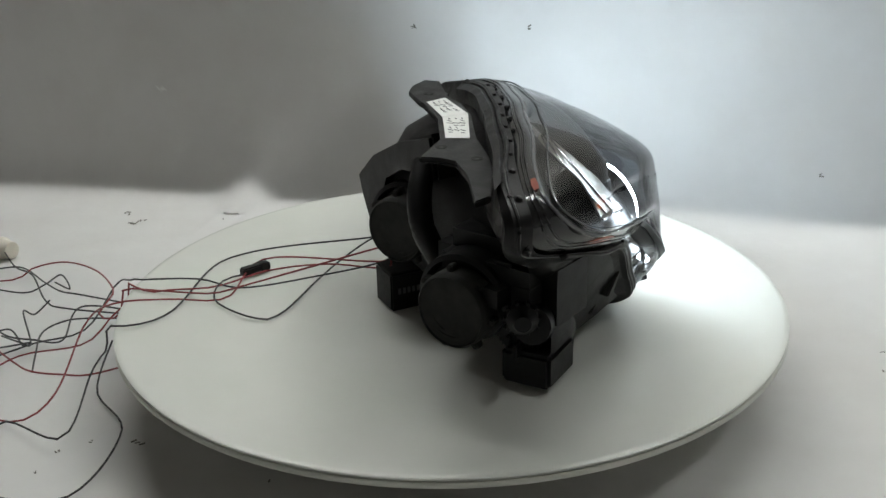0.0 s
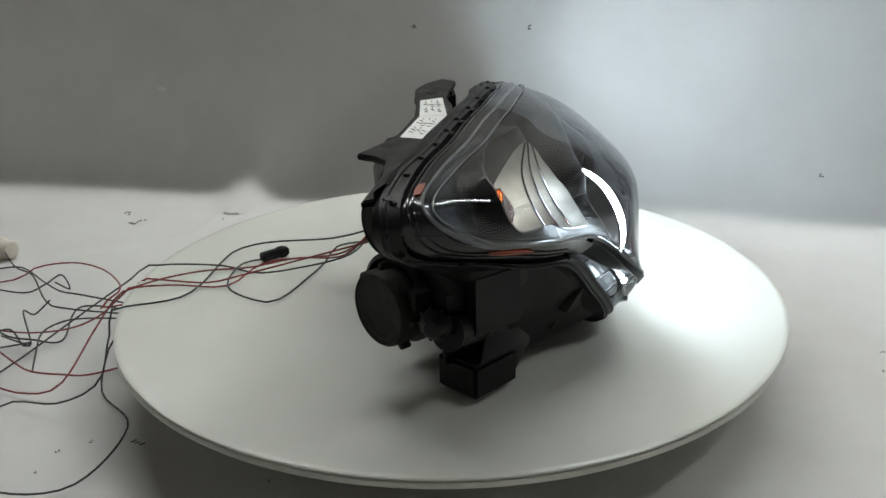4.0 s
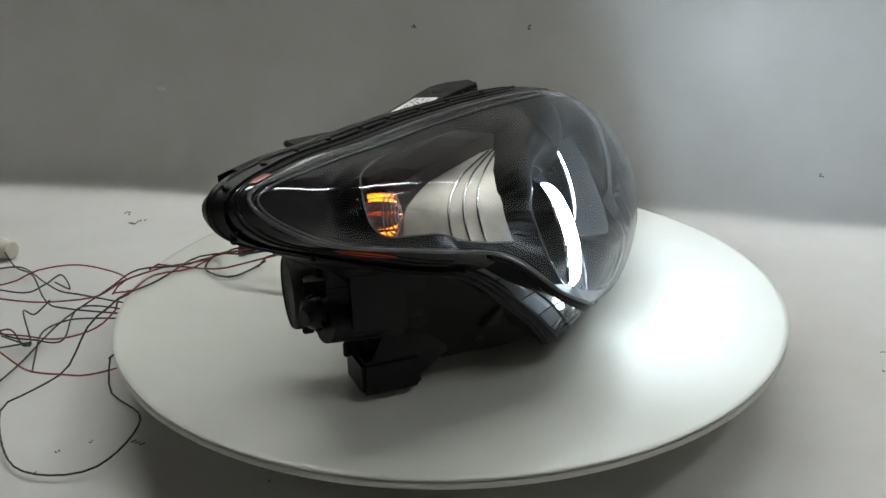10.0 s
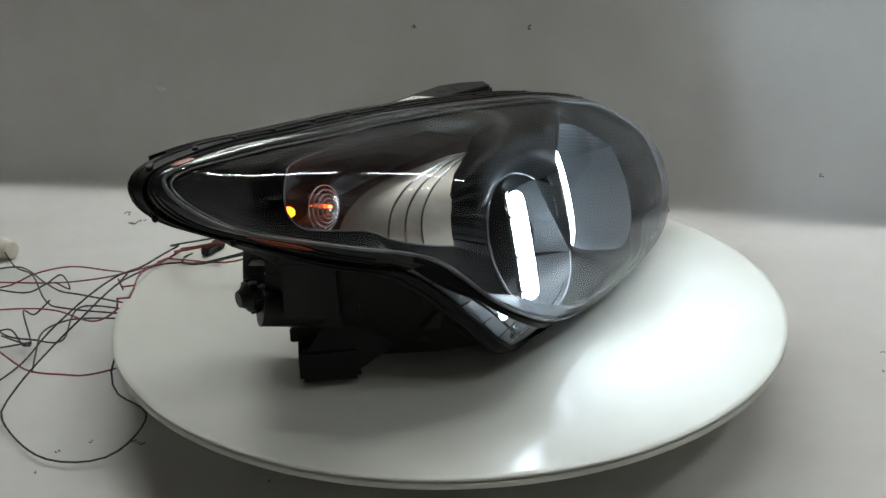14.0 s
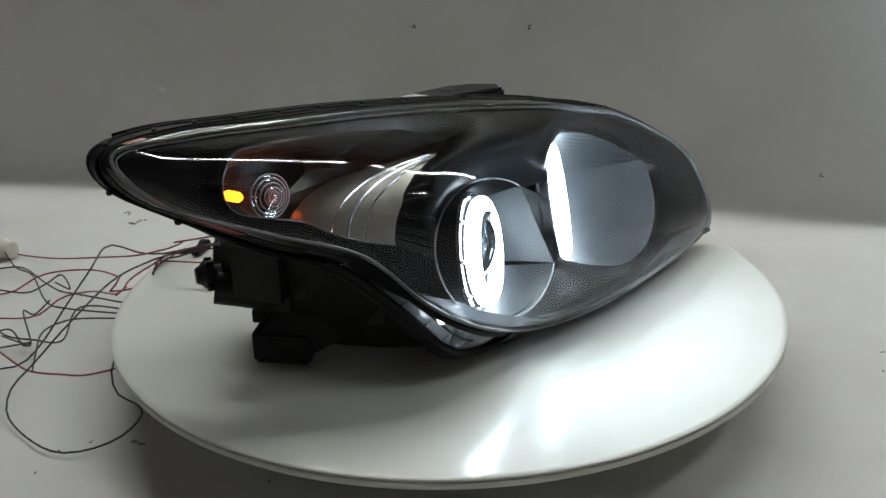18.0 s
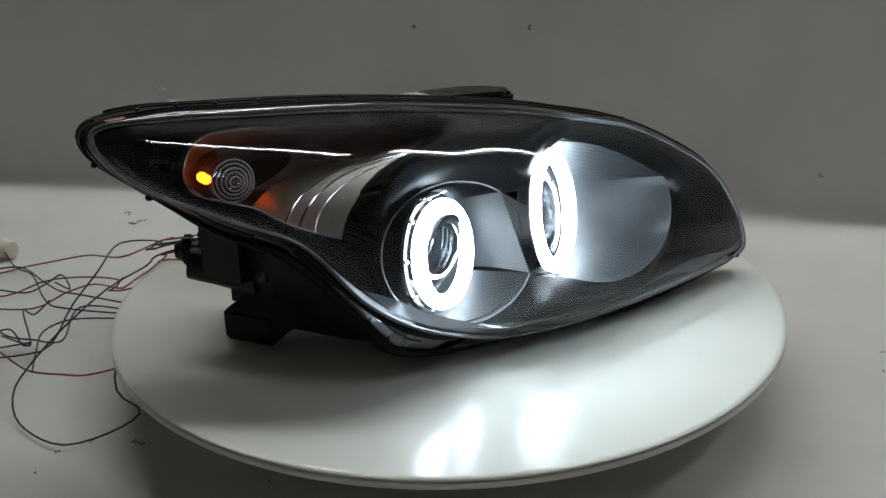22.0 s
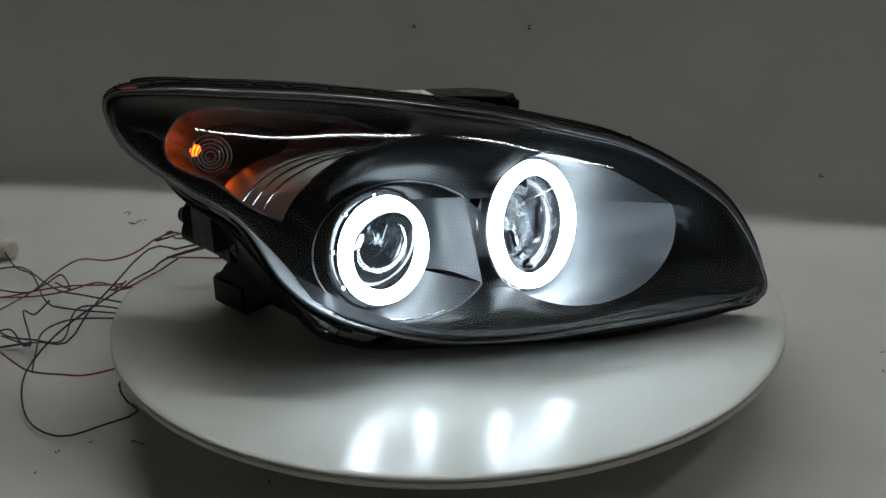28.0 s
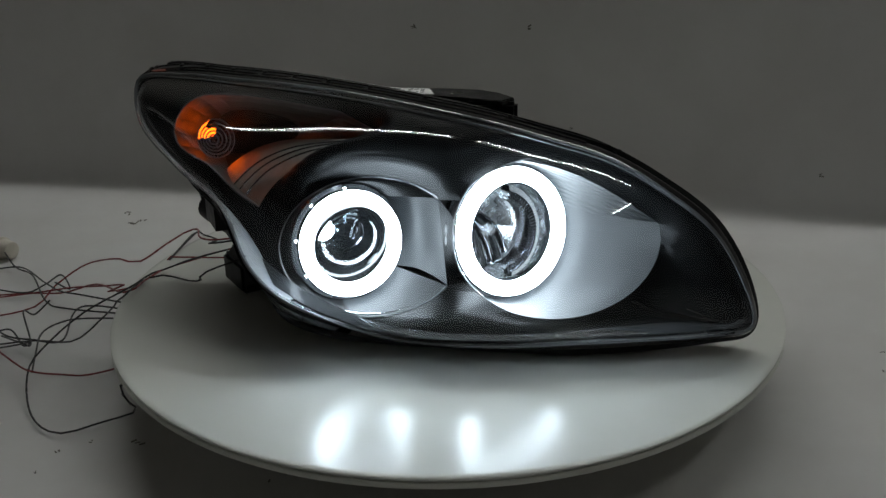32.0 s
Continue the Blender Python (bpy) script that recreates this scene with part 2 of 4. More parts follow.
# ---------------------------------------------------------------- the headlamp
# the front edge of the clear lens and the back edge of its side wall, from the outer tip along the top to the nose and back below
LENS_EDGE = [(-0.2808, 0.0777, 0.1879), (-0.2309, 0.0565, 0.1952), (-0.1784, 0.0241, 0.1973), (-0.1309, -0.0000, 0.1977), (-0.0895, -0.0227, 0.1969), (-0.0489, -0.0403, 0.1933),
             (-0.0085, -0.0587, 0.1887), (0.0359, -0.0728, 0.1813), (0.0831, -0.0820, 0.1691), (0.1313, -0.0936, 0.1550), (0.1736, -0.1093, 0.1319), (0.2098, -0.1248, 0.1035),
             (0.2346, -0.1358, 0.0612), (0.2419, -0.1397, 0.0276), (0.2102, -0.1424, 0.0229), (0.1612, -0.1494, 0.0239), (0.1017, -0.1524, 0.0235), (0.0408, -0.1484, 0.0205),
             (-0.0048, -0.1394, 0.0192), (-0.0420, -0.1316, 0.0214), (-0.0870, -0.1330, 0.0350), (-0.1310, -0.1340, 0.0570), (-0.1601, -0.1145, 0.0791), (-0.1852, -0.0732, 0.1167),
             (-0.2273, -0.0262, 0.1352), (-0.2712, 0.0385, 0.1562)]
WALL_EDGE = [(-0.2815, 0.0980, 0.1820), (-0.2380, 0.0780, 0.1940), (-0.1860, 0.0470, 0.1960), (-0.1380, 0.0230, 0.1960), (-0.0960, 0.0000, 0.1950), (-0.0550, -0.0190, 0.1920),
             (-0.0140, -0.0380, 0.1880), (0.0310, -0.0520, 0.1810), (0.0790, -0.0620, 0.1695), (0.1290, -0.0750, 0.1560), (0.1730, -0.0920, 0.1345), (0.2120, -0.1100, 0.1055),
             (0.2370, -0.1220, 0.0620), (0.2430, -0.1280, 0.0220), (0.2100, -0.1300, 0.0140), (0.1600, -0.1310, 0.0090), (0.1000, -0.1300, 0.0060), (0.0410, -0.1220, 0.0060),
             (-0.0100, -0.1120, 0.0060), (-0.0550, -0.1050, 0.0070), (-0.1000, -0.1040, 0.0140), (-0.1310, -0.1050, 0.0310), (-0.1520, -0.0850, 0.0620), (-0.1870, -0.0500, 0.1040),
             (-0.2280, 0.0050, 0.1220), (-0.2660, 0.0820, 0.1500)]
RIM = spline(LENS_EDGE, 208, closed=True)
SHELL = spline(WALL_EDGE, 208, closed=True)
SPX = (-0.28, -0.25, -0.2, -0.15, -0.1, -0.05, 0.0, 0.05, 0.1, 0.15, 0.2, 0.243)
SPY = (0.07, 0.010, -0.063, -0.113, -0.142, -0.157, -0.165, -0.169, -0.169, -0.164, -0.153, -0.139)
SPZ = (0.180, 0.170, 0.158, 0.138, 0.108, 0.083, 0.068, 0.060, 0.050, 0.040, 0.034, 0.028)
BACK = Vector((-0.5, 0.78, 0.0)).normalized()


def spine(x):
    x = max(-0.262, min(0.225, x))
    return Vector((x, lerp(SPX, SPY, x), lerp(SPX, SPZ, x)))


def lens_point(rim, r):
    s = spine(rim.x * 0.9)
    above = smooth01((rim.z - s.z) / 0.03 + 0.5)
    k = (1 - (1 - r) ** (3.2 - 0.9 * above)) ** (0.40 + 0.24 * above)
    q = rim.lerp(s, r)
    q.y = rim.y + (s.y - rim.y) * k
    return q


# the mouths of the bowls: a frame and an outline in its plane
FRAME1 = axis_frame((-0.0611, -0.1035, 0.0887), 1.5, -26.4)
FRAME2 = axis_frame((0.0856, -0.1088, 0.0963), 4.0, -30.0)
RING_AZ = 26
RING1 = axis_frame((-0.0774, -0.1025, 0.0913), RING_AZ, -8.3)
RING2 = axis_frame((0.0535, -0.0815, 0.0905), 32, -9.9)
RING2_SEAT = FRAME2.inverted() @ RING2
BACK1, BACK2 = RING1 @ Matrix.Translation((0, 0, -0.010)), RING2 @ Matrix.Translation((0, 0, -0.010))
TIP_LOW, TIP_HIGH, CHORD_LOW, CHORD_HIGH = -36.0, 42.0, 6.0, 101.0


def ellipse(rx, ry, a):
    return Vector((rx * math.cos(radians(a)), ry * math.sin(radians(a)), 0))


def mouth1(a):
    """The low beam's mouth: an ellipse, cut short where it meets its neighbour."""
    if TIP_LOW < a < TIP_HIGH:
        u = (a - TIP_LOW) / (TIP_HIGH - TIP_LOW)
        return ellipse(0.0740, 0.0565, TIP_LOW).lerp(ellipse(0.0740, 0.0565, TIP_HIGH), u)
    return ellipse(0.0740, 0.0565, a)


def mouth2(a):
    """The high beam's mouth: an ellipse with a straight cut at the top outside."""
    if CHORD_LOW < a < CHORD_HIGH:
        u = (a - CHORD_LOW) / (CHORD_HIGH - CHORD_LOW)
        p, q = ellipse(0.0858, 0.0659, CHORD_LOW), ellipse(0.0858, 0.0659, CHORD_HIGH)
        return p.lerp(q, u) + (p.lerp(q, u)).normalized() * 0.006 * math.sin(math.pi * u)
    e = ellipse(0.0858, 0.0659, a)
    w = smooth01((a % 360 - 100) / 30) * smooth01((245 - a % 360) / 30)
    c = RING2_SEAT @ ellipse(0.0575, 0.0575, a)
    return e.lerp(c, w)


# the indicator's cavity lies in a slanted plane
CAVITY = Matrix(((0.9757, 0.0, -0.219), (-0.1437, 0.7546, -0.6402), (0.1653, 0.6561, 0.7363))).to_4x4()
CAVITY.translation = Vector((-0.2036, 0.0208, 0.1856))
CAVITY_EDGE = [CAVITY.inverted() @ Vector(p) for p in (
    (-0.2020, 0.0205, 0.1859), (-0.2165, 0.0220, 0.1833), (-0.2274, 0.0185, 0.1769), (-0.2347, 0.0150, 0.1673), (-0.2374, 0.0105, 0.1563), (-0.2329, 0.0010, 0.1467),
    (-0.2175, -0.0185, 0.1426), (-0.2009, -0.0315, 0.1378), (-0.1862, -0.0440, 0.1275), (-0.1712, -0.0610, 0.1206), (-0.1537, -0.0769, 0.1155), (-0.1476, -0.0693, 0.1239),
    (-0.1386, -0.0615, 0.1334), (-0.1246, -0.0559, 0.1424), (-0.1043, -0.0519, 0.1520), (-0.0781, -0.0520, 0.1597), (-0.0550, -0.0500, 0.1690), (-0.0886, -0.0242, 0.1807),
    (-0.1386, -0.0023, 0.1848), (-0.1748, 0.0120, 0.1865))]
MOUTHS = ((FRAME1, [mouth1(-180 + 5 * k) for k in range(72)], 0.014), (FRAME2, [mouth2(-180 + 5 * k) for k in range(72)], 0.014), (CAVITY, CAVITY_EDGE, 0.010))
OUTLINES = [(np.array([(p.x, p.y, p.z) for p in edge]), frm.inverted()) for frm, edge, soft in MOUTHS]


def outline_distance(k, x, y):
    """Signed distance to an outline (negative inside) and its nearest point."""
    a = OUTLINES[k][0]
    b = np.roll(a, -1, 0)
    d = b - a
    p = np.array((x, y))
    u = np.clip(((p - a[:, :2]) * d[:, :2]).sum(1) / (d[:, :2] ** 2).sum(1), 0, 1)
    near = a + d * u[:, None]
    dist = np.hypot(near[:, 0] - x, near[:, 1] - y)
    i = int(dist.argmin())
    cross = (a[:, 1] > y) != (b[:, 1] > y)
    with np.errstate(divide="ignore", invalid="ignore"):
        inside = np.count_nonzero(cross & (x < a[:, 0] + (y - a[:, 1]) / (b[:, 1] - a[:, 1]) * d[:, 0])) % 2
    return (-dist[i] if inside else dist[i]), near[i]


HEART = Vector((-0.190, -0.015, 0.150))


def bezel_point(rim, r):
    q = lens_point(rim, r)
    top = spine(rim.x * 0.9).z
    low = smooth01((top - rim.z - 0.008) / 0.03) * smooth01((rim.x + 0.135) / 0.03) * (1 - smooth01((r - 0.5) / 0.4))
    back = smooth01(r / 0.46) * (1 - low) + 0.10 * smooth01(r / 0.3) * low
    step = 0.003 + 0.007 * smooth01(r / 0.05)
    q += BACK * (step + 0.040 * back * smooth01((0.26 - rim.x) / 0.07))
    # round the indicator it falls straight from the edge to the cavity
    tail = smooth01((-0.10 - rim.x) / 0.07)
    q = q.lerp(rim.lerp(HEART, r) + BACK * (step + 0.014 * smooth01(r / 0.2)), tail)
    for k, (frm, edge, soft) in enumerate(MOUTHS):
        loc = OUTLINES[k][1] @ q
        if abs(loc.z) > 0.06:
            continue
        d, near = outline_distance(k, loc.x, loc.y)
        w = (1 - smooth01(d / soft)) * smooth01((0.06 - abs(loc.z)) / 0.02)
        if w > 0:
            loc.z += (near[2] - loc.z) * w
            q = frm @ loc
    return q


def bowl(frm, mouth, ring, rad, a0, a1, n=72, rows=10, ease=1.0, ribs=0.0, sag=0.0):
    """A bowl wall between a mouth's outline and a ring, over an arc of angles."""
    loops = []
    for i in range(rows + 1):
        u = i / rows
        loop = []
        for k in range(n + 1):
            a = a0 + (a1 - a0) * k / n
            p = (frm @ mouth(a)).lerp(ring @ ellipse(rad, rad, a), u ** ease)
            p += Vector((0, sag * math.sin(math.pi * u), 0))
            if ribs:
                p += Vector((0, -1, 0)) * ribs * abs(math.sin((p.z + 0.25 * p.x) * math.pi / 0.0040))
            loop.append(p)
        loops.append(loop)
    return loft(loops, closed=False)


def ring_tube(f, rad, r, seg=72, flat=1.0, tall=1.0):
    bm = bmesh.new()
    rows = []
    for k in range(seg):
        a = 2 * math.pi * k / seg
        row = []
        for j in range(14):
            b = 2 * math.pi * j / 14
            q = rad + r * math.cos(b)
            row.append(bm.verts.new(f @ Vector((q * math.cos(a), q * tall * math.sin(a), flat * r * math.sin(b)))))
        rows.append(row)
    for k in range(seg):
        a, b = rows[k], rows[(k + 1) % seg]
        for j in range(14):
            bm.faces.new((a[j], a[(j + 1) % 14], b[(j + 1) % 14], b[j]))
    return bm


def build_headlamp():
    root = tagged(new("headlamp"), "black car headlamp assembly with clear lens and two glowing halo rings", "car headlamp")

    # clear lens
    rows = 26
    loops = [[lens_point(p, (i / rows) ** 1.35) for p in RIM] for i in range(rows + 1)]
    bm = loft(loops)
    bm.verts.index_update()
    edge = {v for v in bm.verts if v.index < len(RIM)}
    bmesh.ops.remove_doubles(bm, verts=[v for v in bm.verts if v not in edge], dist=0.0022)
    bmesh.ops.dissolve_degenerate(bm, dist=0.0002, edges=bm.edges[:])
    inner = [v for v in bm.verts if not v.is_boundary]
    for _ in range(30):
        bmesh.ops.smooth_vert(bm, verts=inner, factor=0.5, use_axis_x=True, use_axis_y=True, use_axis_z=True)
    lens = part("lens_cover", bm, LENS_CLEAR, root, "clear polycarbonate outer lens")
    lens.visible_shadow = False

    # black inner bezel with holes for the bowls
    rows = 96
    loops = [[bezel_point(p, (i / rows) * 0.995) for p in RIM] for i in range(rows + 1)]
    bm = loft(loops)
    gone = []
    for f in bm.faces:
        c = f.calc_center_median()
        for k in range(3):
            loc = OUTLINES[k][1] @ c
            if abs(loc.z) < 0.05 and outline_distance(k, loc.x, loc.y)[0] < 0.0005:
                gone.append(f)
                break
        else:
            loc = OUTLINES[0][1] @ c
            if -0.031 < loc.y < 0.037 and 0.055 < loc.x < 0.085 and abs(loc.z) < 0.05:
                gone.append(f)
    bmesh.ops.delete(bm, geom=gone, context="FACES")
    # draw the holes' edges onto the mouths
    for v in bm.verts:
        if v.is_boundary:
            best = None
            for k, (frm, edge, soft) in enumerate(MOUTHS):
                loc = OUTLINES[k][1] @ v.co
                if abs(loc.z) < 0.05:
                    d, near = outline_distance(k, loc.x, loc.y)
                    if abs(d) < 0.012 and abs(near[2] - loc.z) < 0.03 and (best is None or abs(d) < best[0]):
                        best = (abs(d), frm @ Vector(near))
            if best:
                v.co = best[1]
    inner = [v for v in bm.verts if not v.is_boundary]
    for _ in range(14):
        bmesh.ops.smooth_vert(bm, verts=inner, factor=0.5, use_axis_x=True, use_axis_y=True, use_axis_z=True)
    part("bezel", bm, BEZEL_BLACK, root, "satin black inner bezel")

    # bowls
    part("bowl", bowl(FRAME1, mouth1, BACK1, 0.0478, TIP_HIGH, 258, 70), BEZEL_BLACK, root, "black bowl round the low beam")
    part("flare", bowl(FRAME1, mouth1, BACK1, 0.0478, -102, TIP_LOW, 30), SATIN, root, "smoked satin flare of the low beam bowl")
    part("saddle", bowl(FRAME1, mouth1, BACK1, 0.0478, TIP_LOW, TIP_HIGH, 30, sag=0.012), SATIN, root, "concave saddle between the bowls")
    part("bowl_trim", tube([FRAME1 @ mouth1(a) for a in range(42, 325, 3)], 0.0009, 8), EDGE_CLEAR, root, "thin grey trim ring")
    part("bowl_lip", tube([FRAME1 @ (mouth1(a) * 0.955 + Vector((0, 0, -0.0035))) for a in range(60, 300, 3)], 0.0006, 6), CHROME, root)
    part("flare", bowl(FRAME2, mouth2, BACK2, 0.0578, -135, CHORD_LOW, 80, 14), SATIN, root, "smooth smoked satin flare beside the high beam")
    part("ribbed_panel", bowl(FRAME2, mouth2, BACK2, 0.0578, CHORD_LOW, CHORD_HIGH, 90, 60, ribs=0.0008), SATIN, root, "finely ribbed satin panel")
    part("bowl_wall", bowl(FRAME2, mouth2, BACK2, 0.0578, CHORD_HIGH, 225, 60, 8), BEZEL_BLACK, root)
    part("bowl_trim", tube([FRAME2 @ mouth2(a) for a in range(100, 232, 3)], 0.0008, 8), EDGE_CLEAR, root, "thin grey trim ring")
    # web between the two bowls
    rows = []
    for k in range(31):
        u = k / 30
        p = FRAME1 @ mouth1(TIP_LOW + (TIP_HIGH - TIP_LOW) * u)
        q = FRAME2 @ mouth2(205 - 47 * u)
        rows.append([p.lerp(q, w / 6) for w in range(7)])
    part("web", loft(rows, closed=False), BEZEL_BLACK, root, "black web between the bowls")

    # halo rings on their chromed drums
    for f, rad, r in ((RING1, 0.0378, 0.0059), (RING2, 0.0475, 0.0063)):
        part("halo_ring", ring_tube(f, rad, r), HALO, root, "glowing white halo ring")
        drum = part("drum", lathe([(rad + r + 0.0052, -0.010), (rad + r + 0.0040, -0.0075), (rad + r + 0.0005, -0.0070), (rad + r - 0.002, -0.028), (rad - 0.010, -0.040)], 64, f), PIANO_BLACK, root, "glossy black drum behind the halo ring")
        for k in range(9):
            a = radians(40 * k + 8)
            m = f @ Matrix.Translation(((rad + r + 0.0015) * math.cos(a), (rad + r + 0.0015) * math.sin(a), -0.0075))
            part("rivet", disc_lathe([(0.0004, 0.002), (0.0015, 0.0018), (0.0019, 0.0005), (0.0019, -0.002), (0.0004, -0.002)], 10, m), CHROME, drum)

    # projector of the low beam, a little raised
    f = axis_frame(RING1.translation, RING_AZ, 10)
    part("projector_lens", lathe([(0.0275, -0.010), (0.0270, -0.006), (0.0235, 0.000), (0.0170, 0.0048), (0.0090, 0.0074), (0.0005, 0.0083)], 48, f), GLASS, root, "round glass projector lens").visible_shadow = False
    shroud = part("projector_shroud", lathe([(0.0330, -0.006), (0.0325, -0.002), (0.0300, -0.002), (0.0285, -0.008), (0.0270, -0.028), (0.0220, -0.036), (0.0005, -0.042)], 48, f), PIANO_BLACK, root, "glossy dark projector shroud")
    for z, rr, dx in ((-0.010, 0.0262, 0.0), (-0.020, 0.0170, 0.003), (-0.023, 0.0120, 0.004), (-0.026, 0.0075, 0.005)):
        part("step_ring", lathe([(rr, z), (rr - 0.0011, z + 0.0007), (rr - 0.0016, z - 0.0003), (rr - 0.0012, z - 0.0014)], 48, f @ Matrix.Translation((dx, -0.002, 0))), SMOKE_CHROME, shroud)
    part("light_source", disc_lathe([(0.0005, -0.0190), (0.0085, -0.0195), (0.0090, -0.024), (0.0005, -0.0250)], 32, f @ Matrix.Translation((-0.0155, 0.004, 0))), BEAM, root, "white low beam source")

    # high beam: reflector, blades, bulb and ribbed half ring
    f = RING2
    part("reflector", lathe([(0.0415, -0.008), (0.0400, -0.024), (0.0340, -0.042), (0.0220, -0.053), (0.0090, -0.058), (0.0005, -0.059)], 11, f @ Matrix.Rotation(0.3, 4, "Z")), SATIN_SILVER, root, "facetted silver reflector", smooth=False)
    g = f @ Matrix.Translation((-0.008, 0, -0.004))
    shield = part("bulb_shield", lathe([(0.0350, -0.006), (0.0350, 0.000), (0.0285, 0.001), (0.0280, -0.003), (0.0290, -0.018)], 40, g, (-86, 72)), SMOKE_CHROME, root, "ribbed chrome half ring")
    for k in range(34):
        a = radians(-85 + 156 * k / 33)
        part("rib", box((0.0062, 0.0008, 0.0012), g @ Matrix.Rotation(a, 4, "Z") @ Matrix.Translation((0.0317, 0, 0.0011)), 0.0), CHROME, shield, smooth=False)
    # black ring paints the dark of the empty gap outside the half ring
    part("gap_shade_ring", lathe([(0.0352, 0.0004), (0.0400, -0.002), (0.0400, -0.012), (0.0352, -0.012)], 40, g, (-80, 70)), BEZEL_BLACK, root)
    part("bulb", disc_lathe([(0.0004, -0.014), (0.0030, -0.0148), (0.0046, -0.018), (0.0048, -0.046), (0.0004, -0.047)], 20, g), GLASS, root, "clear glass bulb")
    part("bulb_cap", disc_lathe([(0.0004, -0.0130), (0.0032, -0.0132), (0.0050, -0.018), (0.0052, -0.024), (0.0004, -0.0245)], 20, g), SATIN_SILVER, root)
    for x, y, turn, long, mat in ((-0.022, 0.004, 20, 0.050, CHROME), (-0.013, -0.004, 22, 0.060, PIANO_BLACK), (-0.006, -0.004, 24, 0.058, CHROME), (0.002, -0.006, 27, 0.050, PIANO_BLACK), (0.009, -0.004, 30, 0.044, CHROME)):
        rows = [[g @ Matrix.Translation((x, y, -0.024)) @ Matrix.Rotation(radians(turn), 4, "Z") @ Vector((0.0040 * (2 * i / 6 - 1) + 0.005 * math.cos(math.pi * v), long * v, -0.008 * (i / 6 - 0.4) ** 2 * 4))
                 for i in range(7)] for v in [j / 12 - 0.5 for j in range(13)]]
        part("facet_blade", loft(rows, closed=False), mat, root)
    for x, y, w in ((-0.024, 0.024, 0.012), (-0.010, 0.029, 0.012)):
        part("facet", box((w, 0.010, 0.002), f @ Matrix.Translation((x, y, -0.018)) @ Matrix.Rotation(radians(40), 4, "Y") @ Matrix.Rotation(0.4 + 20 * y, 4, "Z"), 0.0006), SATIN_SILVER, root)

    # indicator: facetted cavity, bulb and stepped dome
    deep = Vector((0.10, 0.80, -0.32)).normalized() * 0.074
    edge = [CAVITY @ p for p in CAVITY_EDGE]
    dense = []
    for a, b in zip(edge, edge[1:] + edge[:1]):
        n = max(2, int((b - a).length / 0.0045))
        dense += [a.lerp(b, i / n) for i in range(n)]
    loops = []
    for i in range(9):
        u = i / 8 * math.pi / 2 * 0.93
        loops.append([HEART + (p - HEART) * math.cos(u) + deep * math.sin(u) for p in dense])
    part("indicator_bowl", loft(loops, cap=True), CAVITY_SMOKE, root, "smoked silver indicator cavity with upright facets", smooth=False)
    part("cavity_trim", tube([p + Vector((0, -0.0006, 0)) for p in spline(edge[-1:] + edge[:11], 90)], 0.0007, 6), EDGE_CLEAR, root)
    fd = axis_frame((-0.2020, -0.0074, 0.1520), -8, -8) @ Matrix.Scale(1.12, 4)
    rings = [(0.0135, -0.034), (0.0150, -0.026), (0.0158, -0.014)]
    for k in range(6):
        rr = 0.0150 - 0.0024 * k
        rings += [(rr, -0.0112 + 0.0011 * k), (rr - 0.0006, -0.0098 + 0.0011 * k)]
    rings.append((0.0004, -0.004))
    part("indicator_dome", lathe(rings, 40, fd), GLASS, root, "clear stepped indicator dome").visible_shadow = False
    for rr, z in ((0.0150, -0.0105), (0.0122, -0.0092), (0.0094, -0.0078), (0.0066, -0.0064), (0.0038, -0.0052)):
        part("dome_step", ring_tube(fd @ Matrix.Translation((0, 0, z)), rr, 0.00055, 40), EDGE_CLEAR, root)
    part("indicator_bulb", disc_lathe([(0.0004, -0.0260), (0.0024, -0.0270), (0.0036, -0.030), (0.0036, -0.042), (0.0020, -0.048), (0.0004, -0.0485)], 24, fd @ Matrix.Translation((-0.014, 0.001, 0.002))), AMBER_GLOW, root, "lit amber indicator bulb")

    # grained silver plate between indicator and low beam, with three ribs
    upper = spline([(-0.197, -0.004, 0.1205), (-0.184, 0.000, 0.131), (-0.165, 0.000, 0.142), (-0.135, -0.010, 0.152), (-0.080, -0.044, 0.1615)], 25)
    lower = spline([(-0.1533, -0.0768, 0.1157), (-0.147, -0.072, 0.1248), (-0.136, -0.067, 0.1356), (-0.117, -0.064, 0.1465), (-0.090, -0.063, 0.1565), (-0.060, -0.060, 0.1625)], 25)

    def on_plate(u, v, lift=0.0):
        j = min(23, int(v * 24))
        f = v * 24 - j
        p = upper[j].lerp(upper[j + 1], f).lerp(lower[j].lerp(lower[j + 1], f), u)
        return p + Vector((-0.38, -0.57, 0.73)) * (lift + 0.004 * math.sin(math.pi * u) * (1 - v))

    loops = [[on_plate(i / 24, 0.98 * j / 24) for i in range(25)] for j in range(25)]
    bm = loft(loops, closed=False)
    loft([[p + Vector((0.0010, 0.0030, -0.0035)) for p in row] for row in loops], closed=False, bm=bm)
    trim = part("silver_plate", bm, GRAIN_SILVER, root, "grained silver trim plate")
    for u in (0.42, 0.57, 0.72):
        part("rib", tube([on_plate(u, 0.005 + 0.95 * v / 16, 0.0004) for v in range(17)], 0.0008, 8, flat=0.9), SMOKE_CHROME, trim)

    # smooth sill along the bottom with fine slanted ribs
    sill_ids = list(range(168, 102, -1))
    face_way = Vector((0, -0.8, 0.6))
    foot_line = [bezel_point(RIM[i], 0.07) + face_way * 0.0060 for i in sill_ids]
    half_line = [bezel_point(RIM[i], 0.16) + face_way * 0.0066 for i in sill_ids]
    head_line = [bezel_point(RIM[i], 0.26) + face_way * 0.0060 for i in sill_ids]
